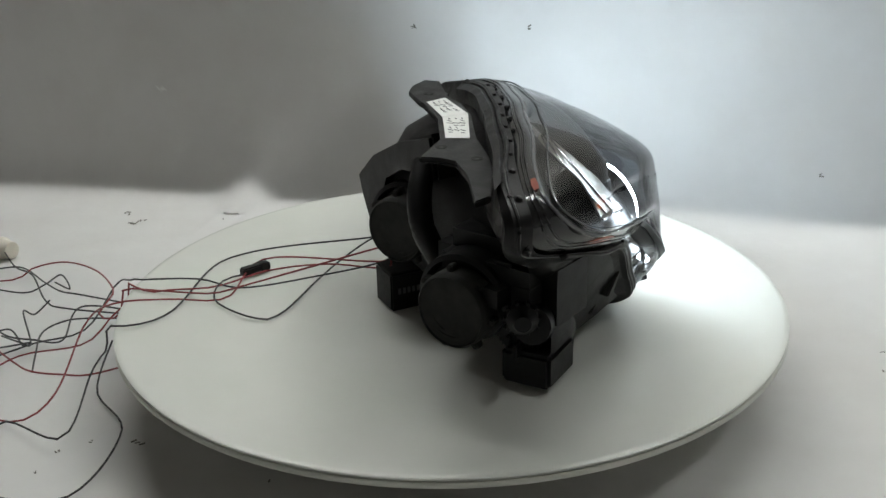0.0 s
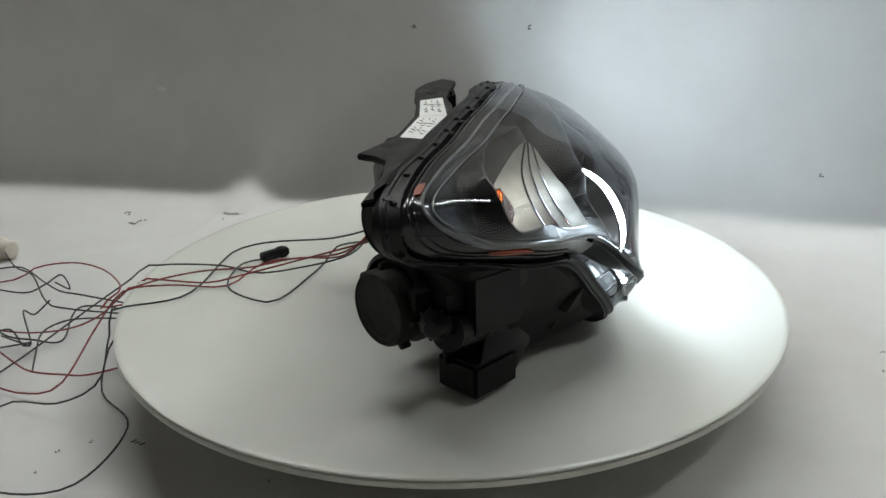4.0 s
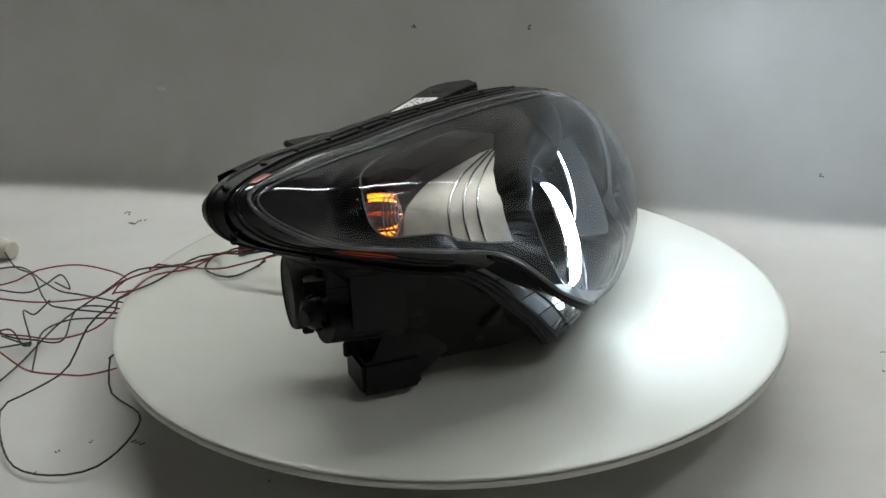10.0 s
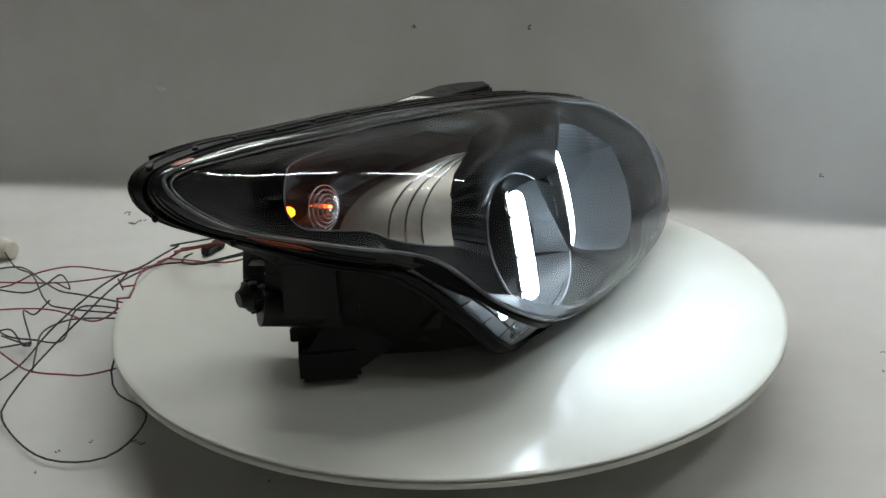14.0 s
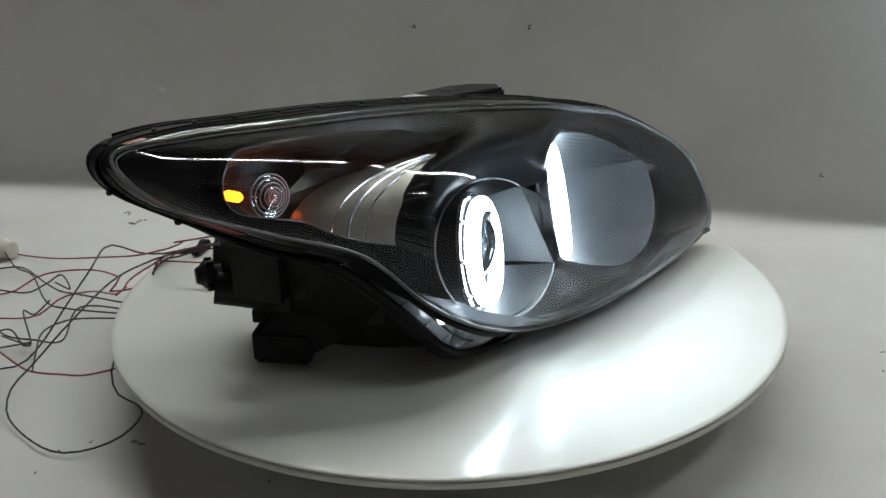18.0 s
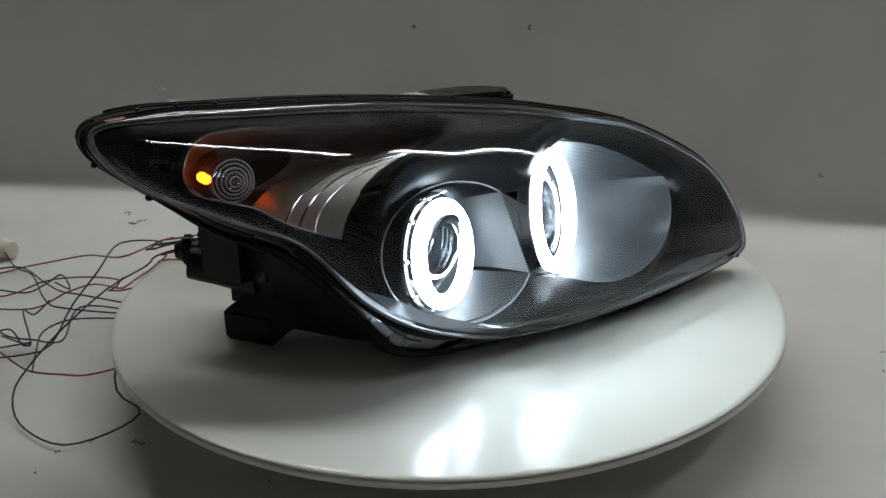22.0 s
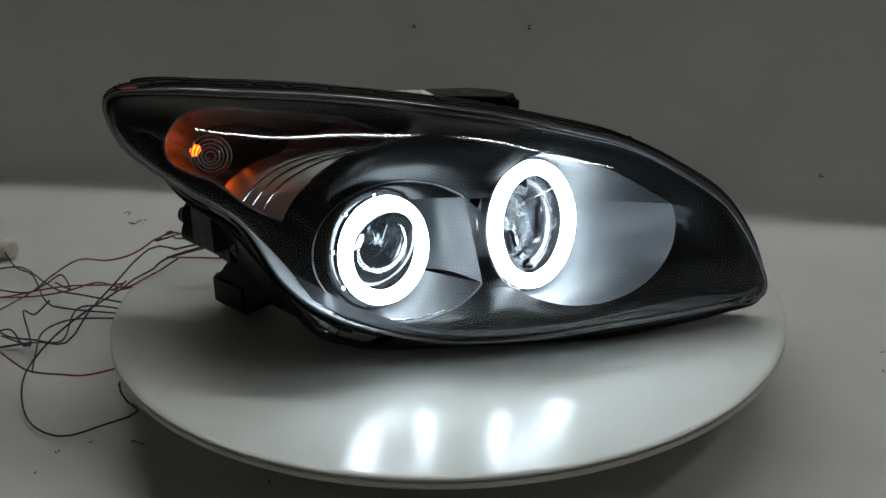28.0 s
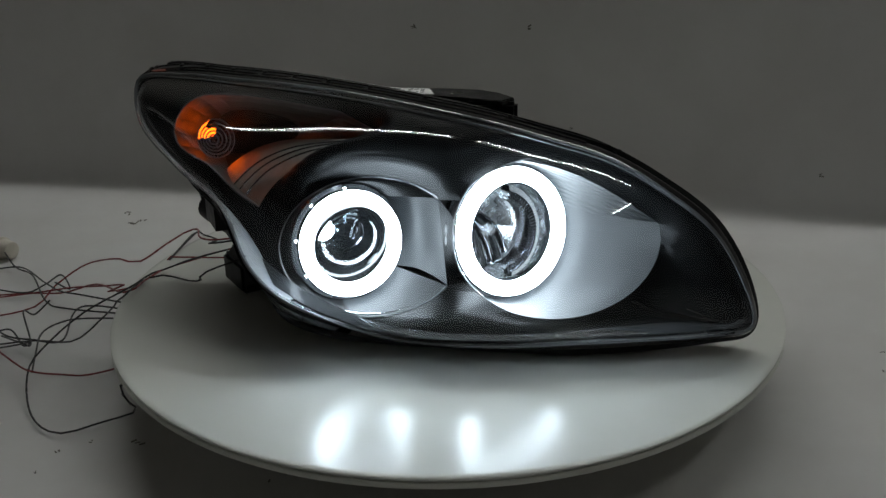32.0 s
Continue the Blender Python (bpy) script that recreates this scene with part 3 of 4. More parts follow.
    strip = part("sill", loft([foot_line, half_line, head_line], closed=False), SILL_SATIN, root, "satin black strip with fine slanted ribs")
    for k in range(16, 50):
        a, b = foot_line[k], head_line[max(0, k - 5)]
        part("rib", tube([a.lerp(b, 0.12) + face_way * 0.0010, half_line[k - 2] + face_way * 0.0010, a.lerp(b, 0.88) + face_way * 0.0010], 0.0005, 5), SMOKE_CHROME, strip)
    # small light blade near the nose
    part("nose_blade", tube(spline([(0.190, -0.129, 0.040), (0.205, -0.131, 0.034), (0.222, -0.131, 0.028)], 12), 0.0012, 8, flat=0.5), SMOKE_CHROME, root)

    # edges of the lens: two moulded lips
    part("lens_lip", tube([p + BACK * 0.001 for p in RIM], 0.0015, 8, closed=True), EDGE_CLEAR, root, "grey moulded lip of the lens")
    inner_line = [lens_point(p, 0.012) + BACK * 0.0012 for p in RIM]
    part("inner_lip", tube(inner_line, 0.0007, 6, closed=True), EDGE_CLEAR, root, "fine inner ridge of the lens")

    # side wall of the lens, running back to the housing
    def wall_rows(ids, bulge=0.003, n=6, sink=0.0):
        rows = []
        for k in range(n + 1):
            u = k / n
            rows.append([RIM[i].lerp(SHELL[i], u) + outs[i] * (bulge * math.sin(math.pi * u) - sink) for i in ids])
        return rows

    mid = sum(SHELL, Vector()) / len(SHELL)
    outs = []
    for i, p in enumerate(SHELL):
        t = (SHELL[(i + 1) % len(SHELL)] - SHELL[i - 1]).normalized()
        o = BACK.cross(t).normalized()
        outs.append(o if o.dot(p - mid) > 0 else -o)
    part("lens_wall", loft(wall_rows([k % 208 for k in range(184, 208 + 159)]), closed=False), WALL_SMOKE, root, "smoked glossy side wall of the lens")
    for u in (0.45, 0.62):
        part("wall_ridge", tube([RIM[k % 208].lerp(SHELL[k % 208], u) + outs[k % 208] * 0.0032 for k in range(188, 208 + 70)], 0.0009, 6), WALL_SMOKE, root)

    # housing: a flange round the wall's edge and a hull that ends in the back plate
    c0 = Vector((-0.078, 0.042, 0.088))
    hx = Vector((0.985, -0.10, 0))
    flange0, flange1, hull0, hull1, hull2, backs = [], [], [], [], [], []
    for i, p in enumerate(SHELL):
        o = outs[i]
        a = p + o * 0.0045
        bk = BACK.lerp(Vector((0.15, 0.95, 0)), smooth01((-0.20 - p.x) / 0.06))
        backs.append(bk)
        flange0.append(p - o * 0.002 - bk * 0.002)
        flange1.append((a - bk * 0.002, a + bk * 0.003, a + bk * 0.012 + o * 0.001, a + bk * 0.014 - o * 0.004))
        d = p - mid
        ang = math.atan2(d.z * 2.0, d.dot(hx))
        ca, sa = math.cos(ang), math.sin(ang)
        k = (abs(ca) ** 4 + abs(sa) ** 4) ** -0.25
        q = c0 + hx * (0.128 * k * ca) + Vector((0, 0.012 * ca, 0.046 * k * sa))
        e = a + bk * 0.014 - o * 0.004
        hull0.append(e.lerp(q, 0.22) - o * 0.006)
        hull1.append(e.lerp(q, 0.60) + o * 0.006)
        hull2.append(q)
    for loop in (hull0, hull1, hull2):
        for v in loop:
            v.z = max(v.z, 0.010)
    housing = part("housing", loft([flange0] + [[f[k] for f in flange1] for k in range(4)] + [hull0, hull1, hull2, [v.lerp(c0, 0.25) + BACK * 0.006 for v in hull2]], cap=True),
                   BLACK_PLASTIC, root, "black plastic housing shell")
    # clips and bolts on the flange
    for i in (3, 8, 12, 16, 21, 26, 32, 39, 48, 60, 74, 196, 202):
        p = SHELL[i] + outs[i] * 0.0045 + BACK * 0.004
        m = Matrix.Translation(p) @ outs[i].to_track_quat("Z", "Y").to_matrix().to_4x4()
        part("clip", disc_lathe([(0.0005, -0.003), (0.0026, -0.003), (0.0026, 0.000), (0.0018, 0.0016), (0.0005, 0.0018)], 12, m), BLACK_PLASTIC, housing)
        part("clip_lug", box((0.006, 0.004, 0.0022), m @ Matrix.Translation((0, 0.005, -0.0015)), 0.0005), BLACK_PLASTIC, housing)
    # a ribbed rear rail that follows the top of the flange
    part("flange_rib", tube([SHELL[i] + outs[i] * 0.0048 + backs[i] * 0.008 for i in range(len(SHELL))], 0.0014, 6, closed=True), BLACK_PLASTIC, housing)
    rail = [SHELL[k % 208] + outs[k % 208] * 0.003 for k in range(208 + 7, 208 + 60)]
    part("rear_rail", loft([[p + BACK * 0.012 for p in rail], [p + BACK * 0.020 + Vector((0, 0, 0.003)) for p in rail], [p + BACK * 0.030 for p in rail], [p + BACK * 0.030 - Vector((0, 0, 0.012)) for p in rail]], closed=False), BLACK_PLASTIC, housing)

    # amber side markers in the lens wall
    def wall_patch(ids, u0, u1, taper):
        rows = []
        for k in range(5):
            row = []
            for n, i in enumerate(ids):
                w = math.sin(math.pi * (n + 0.5) / len(ids)) ** taper
                u = 0.5 * (u0 + u1) + (k / 4 - 0.5) * (u1 - u0) * w
                row.append(RIM[i].lerp(SHELL[i], u) + outs[i] * (0.003 * math.sin(math.pi * u) + 0.0012))
            rows.append(row)
        return loft(rows, closed=False)

    part("side_marker", wall_patch(range(193, 198), 0.34, 0.60, 0.8), AMBER_SIDE, root, "amber side marker window")
    part("side_marker", wall_patch(range(3, 6), 0.15, 0.50, 0.5), AMBER_SIDE, root, "small amber marker chip")
    # this ridge is no lamp: the amber light on it is painted
    part("amber_light_edge", tube([inner_line[k] - BACK * 0.0004 for k in range(189, 203)], 0.0005, 6), AMBER_EDGE_LIGHT, root, "lens ridge with amber light painted on as a faint glow")

    # clear skirt below the lens edge, with a small chrome reflector inside
    ids = list(range(159, 186))
    upper_edge = [RIM[i] + BACK * 0.003 for i in ids]
    lower_edge = [SHELL[i] + BACK * 0.001 + Vector((-0.002, -0.002, 0.0)) for i in ids]
    span = [math.sin(math.pi * k / (len(ids) - 1)) for k in range(len(ids))]
    out_way = Vector((-0.75, -0.5, -0.4)).normalized()
    rows = [[a.lerp(b, u) - out_way * (0.012 * math.sin(math.pi * u) * w + 0.002) for a, b, w in zip(upper_edge, lower_edge, span)] for u in [k / 7 for k in range(8)]]
    part("skirt_reflector", loft([row[::2] for row in rows], closed=False), SKIRT_SILVER, root, "smoked chrome reflector behind the clear skirt", smooth=False)
    rows = [[a.lerp(b, u) + out_way * (0.004 * math.sin(math.pi * u) * w) for a, b, w in zip(upper_edge, lower_edge, span)] for u in [k / 6 for k in range(7)]]
    part("clear_skirt", loft(rows, closed=False), SKIRT_CLEAR, root, "clear plastic skirt").visible_shadow = False
    part("skirt_rail", tube(lower_edge, 0.0026, 10), BLACK_PLASTIC, root, "black rail under the clear skirt")
    band = [[a + out_way * w for a in upper_edge] for w in (0.0005, 0.003)]
    part("skirt_lip", loft([band[0], band[1], [a.lerp(b, 0.16) + out_way * 0.0032 for a, b in zip(upper_edge, lower_edge)], [a.lerp(b, 0.18) for a, b in zip(upper_edge, lower_edge)]], closed=False), BEZEL_BLACK, root, "black band under the lens edge")
    dark = [a.lerp(b, 0.55 + 0.10 * math.sin(7.0 * k / len(ids))) - out_way * 0.004 for k, (a, b) in enumerate(zip(upper_edge, lower_edge))][4:24]
    part("skirt_divider", tube(dark, 0.0020, 8, flat=0.5), BEZEL_BLACK, root, "dark strip inside the skirt")
    for k in (6, 10, 14, 18, 22):
        a, b = upper_edge[k], lower_edge[k]
        part("skirt_rib", tube([a - out_way * 0.002, a.lerp(b, 0.5) - out_way * 0.004, b - out_way * 0.002], 0.0008, 6), CHROME if k % 4 else EDGE_CLEAR, root)
    f = Matrix.Translation(upper_edge[13].lerp(lower_edge[13], 0.40) - out_way * 0.007) @ out_way.to_track_quat("Z", "Y").to_matrix().to_4x4()
    part("small_bulb", disc_lathe([(0.0004, 0.006), (0.0026, 0.005), (0.0034, 0.002), (0.0034, -0.004), (0.0004, -0.005)], 16, f), SKIRT_GLOW, root, "small lit position bulb in the skirt")
    part("skirt_tab", box((0.012, 0.004, 0.014), Matrix.Translation((-0.131, -0.117, 0.042)) @ Matrix.Rotation(radians(30), 4, "Y"), 0.001), SKIRT_CLEAR, root, "clear plastic tab")

    # service caps on the back
    for c, rad, deep, az in ((Vector((-0.1725, 0.0870, 0.0745)), 0.0295, 0.056, 28), (Vector((-0.0235, 0.0580, 0.0825)), 0.029, 0.035, 28)):
        f = axis_frame(c, az) @ Matrix.Rotation(math.pi, 4, "X")
        cap = part("service_cap", disc_lathe([(0.001, -deep), (rad * 0.84, -deep), (rad * 0.86, -0.014), (rad, -0.012), (rad, 0.003), (rad * 0.985, 0.006), (rad * 0.93, 0.008), (rad * 0.90, 0.0065), (0.001, 0.006)], 48, f), RUBBER, root, "round black rubber service cap")
        part("collar", lathe([(rad * 0.9, -deep), (rad * 1.10, -0.022), (rad * 1.10, -0.017), (rad * 0.95, -0.016)], 48, f), BLACK_PLASTIC, root)
        for k in range(7):
            a = radians(360 / 7 * k + 20)
            part("tab", box((0.007, 0.005, 0.009), f @ Matrix.Rotation(a, 4, "Z") @ Matrix.Translation((rad + 0.001, 0, -0.003)), 0.001), RUBBER, cap)
        for k in range(3):
            part("raised_mark", lathe([(rad * (0.55 + 0.12 * k), 0.0058), (rad * (0.57 + 0.12 * k), 0.0068), (rad * (0.59 + 0.12 * k), 0.0058)], 24, f, (20 + 40 * k, 70 + 40 * k)), RUBBER, cap)
        part("hood", lathe([(rad * 1.36, -0.045), (rad * 1.32, -0.010), (rad * 1.20, -0.008), (rad * 1.16, -0.045)], 40, f, (-175, -5)), BLACK_PLASTIC, root, "rounded hood over the cap")
    # adjuster knob and its shaft
    f = axis_frame((-0.2235, 0.0610, 0.0800), 60) @ Matrix.Rotation(math.pi, 4, "X")
    knob = part("adjuster_knob", disc_lathe([(0.001, -0.05), (0.007, -0.05), (0.007, -0.006), (0.0115, -0.006), (0.0115, 0.001), (0.008, 0.004), (0.006, 0.008), (0.001, 0.008)], 28, f), BLACK_PLASTIC, root, "small black adjuster knob")
    for k in range(10):
        part("tooth", box((0.003, 0.0025, 0.006), f @ Matrix.Rotation(radians(36 * k), 4, "Z") @ Matrix.Translation((0.0118, 0, -0.003)), 0.0), BLACK_PLASTIC, knob, smooth=False)
    # ribs, sockets and blocks of the shell's back
    part("pipe", tube(spline([(-0.062, 0.052, 0.150), (-0.078, 0.066, 0.132), (-0.090, 0.070, 0.108), (-0.092, 0.058, 0.080)], 18), 0.010, 12), BLACK_PLASTIC, root)
    part("wing", plate([(0.063, -0.006), (0.071, 0.014), (0.034, 0.040), (-0.020, 0.066), (-0.075, 0.086), (-0.085, 0.05), (-0.055, 0.048), (-0.02, 0.045), (0.012, 0.028), (0.028, -0.004), (0.032, -0.030), (0.050, -0.026)],
                       -0.006, 0.034, axis_frame((0.0, 0.048, 0.092), 0), 0.003), BLACK_PLASTIC, root, "angular hood beside the upper cap")
    part("lower_body", plate([(-0.058, -0.038), (0.05, -0.045), (0.05, 0.03), (-0.055, 0.03)], -0.035, 0.036, pose(-0.165, 0.040, 0.088, 0, 0, 25), 0.014), BLACK_PLASTIC, root)
    part("adjuster_housing", box((0.050, 0.056, 0.046), pose(-0.188, 0.048, 0.090, 0, 0, 20), 0.016), BLACK_PLASTIC, root)
    # slanting side wall between the flange, the foot and the skirt
    side = [Vector(p) for p in ((-0.198, 0.016, 0.104), (-0.187, -0.046, 0.103), (-0.154, -0.083, 0.062), (-0.131, -0.102, 0.030), (-0.146, -0.058, 0.021), (-0.168, -0.008, 0.018), (-0.186, 0.022, 0.030))]
    into = Vector((0.075, 0.045, 0.006))
    bm = loft([[p + into * u - Vector((-0.75, -0.5, -0.4)) * 0.003 * (u > 0.5) for p in side] for u in (0.0, 0.06, 1.0)], cap=True)
    bm.verts.ensure_lookup_table()
    bm.faces.new([bm.verts[i] for i in range(len(side))])
    part("side_wall", bm, BLACK_PLASTIC, root, "satin black slanting side wall")
    part("bearing", tube([Vector((-0.222, 0.052, 0.072)), Vector((-0.200, 0.030, 0.066)), Vector((-0.170, 0.000, 0.060))], 0.014, 16), BLACK_PLASTIC, root)
    # bracket on top with two labels
    out = [(0.060, -0.012), (0.047, 0.007), (0.030, 0.019), (-0.004, 0.027), (-0.0126, 0.0255), (-0.060, 0.0375), (-0.1137, 0.0635), (-0.1445, 0.099), (-0.153, 0.086), (-0.166, 0.080),
           (-0.200, 0.090), (-0.2475, 0.1126), (-0.243, 0.098), (-0.190, 0.062), (-0.1257, 0.042), (-0.0643, 0.010), (-0.030, 0.000), (-0.008, 0.001), (0.020, -0.010), (0.048, -0.022)]
    bracket = part("bracket", plate(out, 0.1805, 0.1855, bevel=0.001), BLACK_PLASTIC, root, "black plastic mounting bracket")
    part("bracket_end", box((0.045, 0.012, 0.020), pose(0.040, -0.012, 0.173, 0, 0, -8), 0.003), BLACK_PLASTIC, bracket)
    for x, y in ((0.012, 0.0085), (-0.132, 0.074), (-0.170, 0.066), (-0.098, 0.044)):
        part("hole", disc_lathe([(0.0004, 0.1849), (0.0042, 0.1849), (0.0046, 0.1857), (0.0040, 0.1859), (0.0004, 0.1853)], 20, Matrix.Translation((x, y, 0))), RUBBER, bracket)
    for quad in (((-0.0126, 0.0235), (-0.0085, 0.0035), (-0.0633, 0.0125), (-0.0610, 0.0345)), ((-0.0618, 0.0350), (-0.0645, 0.0130), (-0.1240, 0.0455), (-0.1135, 0.0605))):
        lab = part("label", plate(quad, 0.1856, 0.1860), PAPER, bracket, "white paper label with handwriting", smooth=False)
        q = [Vector((x, y, 0.1863)) for x, y in quad]
        for row in range(3):
            v = 0.25 + 0.25 * row
            for k in range(7):
                if (k * 3 + row) % 5 == 4:
                    continue
                u = 0.14 + 0.105 * k + 0.02 * row
                p = q[0].lerp(q[3], u).lerp(q[1].lerp(q[2], u), v)
                part("bar", box((0.0007, 0.0034 + 0.001 * (k % 3), 0.0003), Matrix.Translation(p) @ Matrix.Rotation(radians(80 + 25 * (k % 4)), 4, "Z")), INK, lab, smooth=False)
    part("nub", disc_lathe([(0.0005, 0.184), (0.0038, 0.184), (0.0042, 0.194), (0.003, 0.1985), (0.0005, 0.199)], 14, Matrix.Translation((-0.1043, 0.0179, 0))), BLACK_PLASTIC, bracket)

    # foot
    foot = part("foot", plate([(-0.1768, 0.0508), (-0.2109, 0.0291), (-0.1861, -0.0111), (-0.152, 0.0106)], 0.006, 0.034, None, 0.003), BLACK_PLASTIC, root, "square mounting foot")
    part("foot_strut", box((0.034, 0.036, 0.06), pose(-0.170, 0.022, 0.058, 0, 0, 30), 0.004), BLACK_PLASTIC, root)
    part("foot_web", loft([[Vector(p) for p in ring] for ring in (
        ((-0.208, 0.026, 0.012), (-0.188, -0.006, 0.012), (-0.186, -0.006, 0.033), (-0.205, 0.024, 0.033)),
        ((-0.184, 0.008, 0.028), (-0.166, -0.026, 0.026), (-0.164, -0.026, 0.066), (-0.182, 0.008, 0.070)),
        ((-0.150, -0.004, 0.048), (-0.136, -0.042, 0.042), (-0.136, -0.042, 0.090), (-0.150, -0.004, 0.095)))], cap=True), BLACK_PLASTIC, root, "slanted black web above the foot")
    # triangular fins on the side wall
    for (x, y, z), k in (((-0.160, -0.062, 0.062), 1.0), ((-0.152, -0.050, 0.043), 0.8)):
        m = Matrix.Translation((x, y, z)) @ Vector((-0.75, -0.5, -0.2)).to_track_quat("Z", "Y").to_matrix().to_4x4() @ Matrix.Rotation(radians(70), 4, "Z")
        part("fin", plate([(0.016 * k, -0.004), (-0.016 * k, 0.006 * k), (-0.010 * k, -0.008 * k)], -0.004, 0.006, m, 0.0008), RUBBER, root)
    for k in range(3):
        part("foot_rib", box((0.004, 0.02, 0.012), pose(-0.186 + 0.016 * k, 0.040 - 0.004 * k, 0.036, 0, 0, 35), 0.001), BLACK_PLASTIC, foot)
    return root


headlamp = build_headlamp()


# ---------------------------------------------------------------- the ballast box on the disc
def build_box():
    root = tagged(new("ballast_box"), "small black plastic ballast box on the turntable", "electrical box")
    m = pose(0.004, 0.043, 0.0176, 0, 0, -2)
    part("case", box((0.034, 0.040, 0.035), m, 0.0015), BLACK_PLASTIC, root)
    part("lid", box((0.031, 0.037, 0.002), m @ Matrix.Translation((0, 0, 0.0178)), 0.0006), RUBBER, root)
    for k in range(5):
        part("print_bar", box((0.0006, 0.0028, 0.0055), m @ Matrix.Translation((-0.0172, 0.012 - 0.0045 * k, 0.001)), 0.0), EDGE_CLEAR, root, "grey printed bar", smooth=False)
    return root


ballast = build_box()

# ---------------------------------------------------------------- wires
WIRE_TIMES = (0, 6, 13, 19, 25, 32)
# plan points of each wire at those times, from the far end to the headlamp
LONG_Z = (-0.045, -0.07, -0.07, -0.07, -0.07, -0.07, -0.06, -0.045, -0.01, 0.003, 0.003, 0.035)
LONG_EARLY = (((-0.318, 0.005), (-0.321, -0.047), (-0.28, -0.117), (-0.3, -0.214), (-0.389, -0.187), (-0.39, -0.098), (-0.321, -0.141), (-0.32, -0.05), (-0.288, -0.064), (-0.248, -0.037), (-0.212, 0.09), (-0.073, 0.053)),
              ((-0.32, 0.005), (-0.315, -0.047), (-0.275, -0.107), (-0.302, -0.194), (-0.375, -0.187), (-0.405, -0.059), (-0.352, -0.061), (-0.303, -0.081), (-0.305, -0.013), (-0.237, 0.018), (-0.203, 0.124), (-0.125, 0.053)),
              ((-0.308, -0.035), (-0.304, -0.048), (-0.264, -0.093), (-0.28, -0.159), (-0.336, -0.157), (-0.392, -0.093), (-0.389, -0.062), (-0.373, -0.026), (-0.335, -0.023), (-0.308, 0.037), (-0.268, 0.073), (-0.203, 0.004)))
LONG_LATE = (((-0.308, -0.035), (-0.304, -0.048), (-0.271, -0.083), (-0.284, -0.129), (-0.326, -0.146), (-0.38, -0.098), (-0.394, -0.061), (-0.378, -0.037), (-0.344, -0.028), (-0.32, 0.041), (-0.291, 0.092), (-0.245, 0.034)),
             ((-0.296, -0.061), (-0.296, -0.058), (-0.273, -0.086), (-0.295, -0.108), (-0.327, -0.127), (-0.366, -0.103), (-0.386, -0.062), (-0.381, -0.026), (-0.346, -0.04), (-0.318, -0.004), (-0.3, 0.047), (-0.256, 0.038)),
             ((-0.287, -0.082), (-0.291, -0.063), (-0.276, -0.083), (-0.301, -0.101), (-0.335, -0.118), (-0.369, -0.084), (-0.391, -0.02), (-0.377, 0.008), (-0.336, -0.005), (-0.302, 0.014), (-0.276, 0.06), (-0.207, 0.029)))
DISC_Z = (-0.07, -0.07, -0.06, -0.035, 0.003, 0.003, 0.003, 0.01, 0.035)
BLACK_EARLY = (((-0.453, 0.012), (-0.412, 0.052), (-0.362, 0.061), (-0.342, 0.114), (-0.297, 0.036), (-0.238, 0.036), (-0.196, 0.013), (-0.133, 0.016), (-0.052, 0.0)),
               ((-0.427, -0.053), (-0.414, 0.011), (-0.386, 0.101), (-0.329, 0.12), (-0.287, 0.084), (-0.219, 0.082), (-0.182, 0.062), (-0.148, 0.051), (-0.105, 0.017)),
               ((-0.421, -0.043), (-0.409, 0.011), (-0.397, 0.062), (-0.361, 0.087), (-0.313, 0.045), (-0.292, 0.06), (-0.28, 0.103), (-0.269, 0.107), (-0.249, 0.052)))
BLACK_LATE = (((-0.445, 0.006), (-0.412, 0.005), (-0.396, 0.026), (-0.381, 0.061), (-0.354, 0.064), (-0.357, 0.136), (-0.314, 0.105), (-0.286, 0.082), (-0.244, 0.031)),
              ((-0.456, 0.036), (-0.412, 0.052), (-0.376, 0.031), (-0.364, 0.061), (-0.327, 0.049), (-0.324, 0.12), (-0.319, 0.174), (-0.296, 0.153), (-0.264, 0.078)),
              ((-0.461, 0.048), (-0.414, 0.058), (-0.366, 0.036), (-0.334, 0.034), (-0.3, -0.004), (-0.291, 0.033), (-0.272, 0.046), (-0.233, 0.015), (-0.201, -0.005)))
RED_EARLY = (((-0.409, -0.088), (-0.372, -0.096), (-0.351, -0.063), (-0.347, 0.022), (-0.304, -0.016), (-0.255, -0.009), (-0.203, -0.009), (-0.177, 0.066), (-0.052, -0.006)),
             ((-0.443, 0.001), (-0.395, -0.028), (-0.352, -0.045), (-0.329, 0.015), (-0.301, 0.021), (-0.265, 0.036), (-0.21, 0.029), (-0.175, 0.052), (-0.117, 0.024)),
             ((-0.493, 0.133), (-0.453, 0.138), (-0.404, 0.101), (-0.335, 0.016), (-0.292, -0.01), (-0.296, 0.054), (-0.28, 0.081), (-0.266, 0.092), (-0.24, 0.033)))
RED_LATE = (((-0.485, 0.112), (-0.431, 0.11), (-0.411, 0.143), (-0.367, 0.108), (-0.308, 0.008), (-0.305, 0.034), (-0.294, 0.067), (-0.275, 0.086), (-0.244, 0.031)),
            ((-0.504, 0.162), (-0.448, 0.159), (-0.409, 0.158), (-0.365, 0.122), (-0.306, 0.028), (-0.294, 0.036), (-0.288, 0.047), (-0.278, 0.071), (-0.254, 0.031)),
            ((-0.507, 0.169), (-0.459, 0.174), (-0.413, 0.151), (-0.363, 0.115), (-0.3, 0.008), (-0.287, 0.04), (-0.272, 0.066), (-0.244, 0.07), (-0.207, 0.029)))
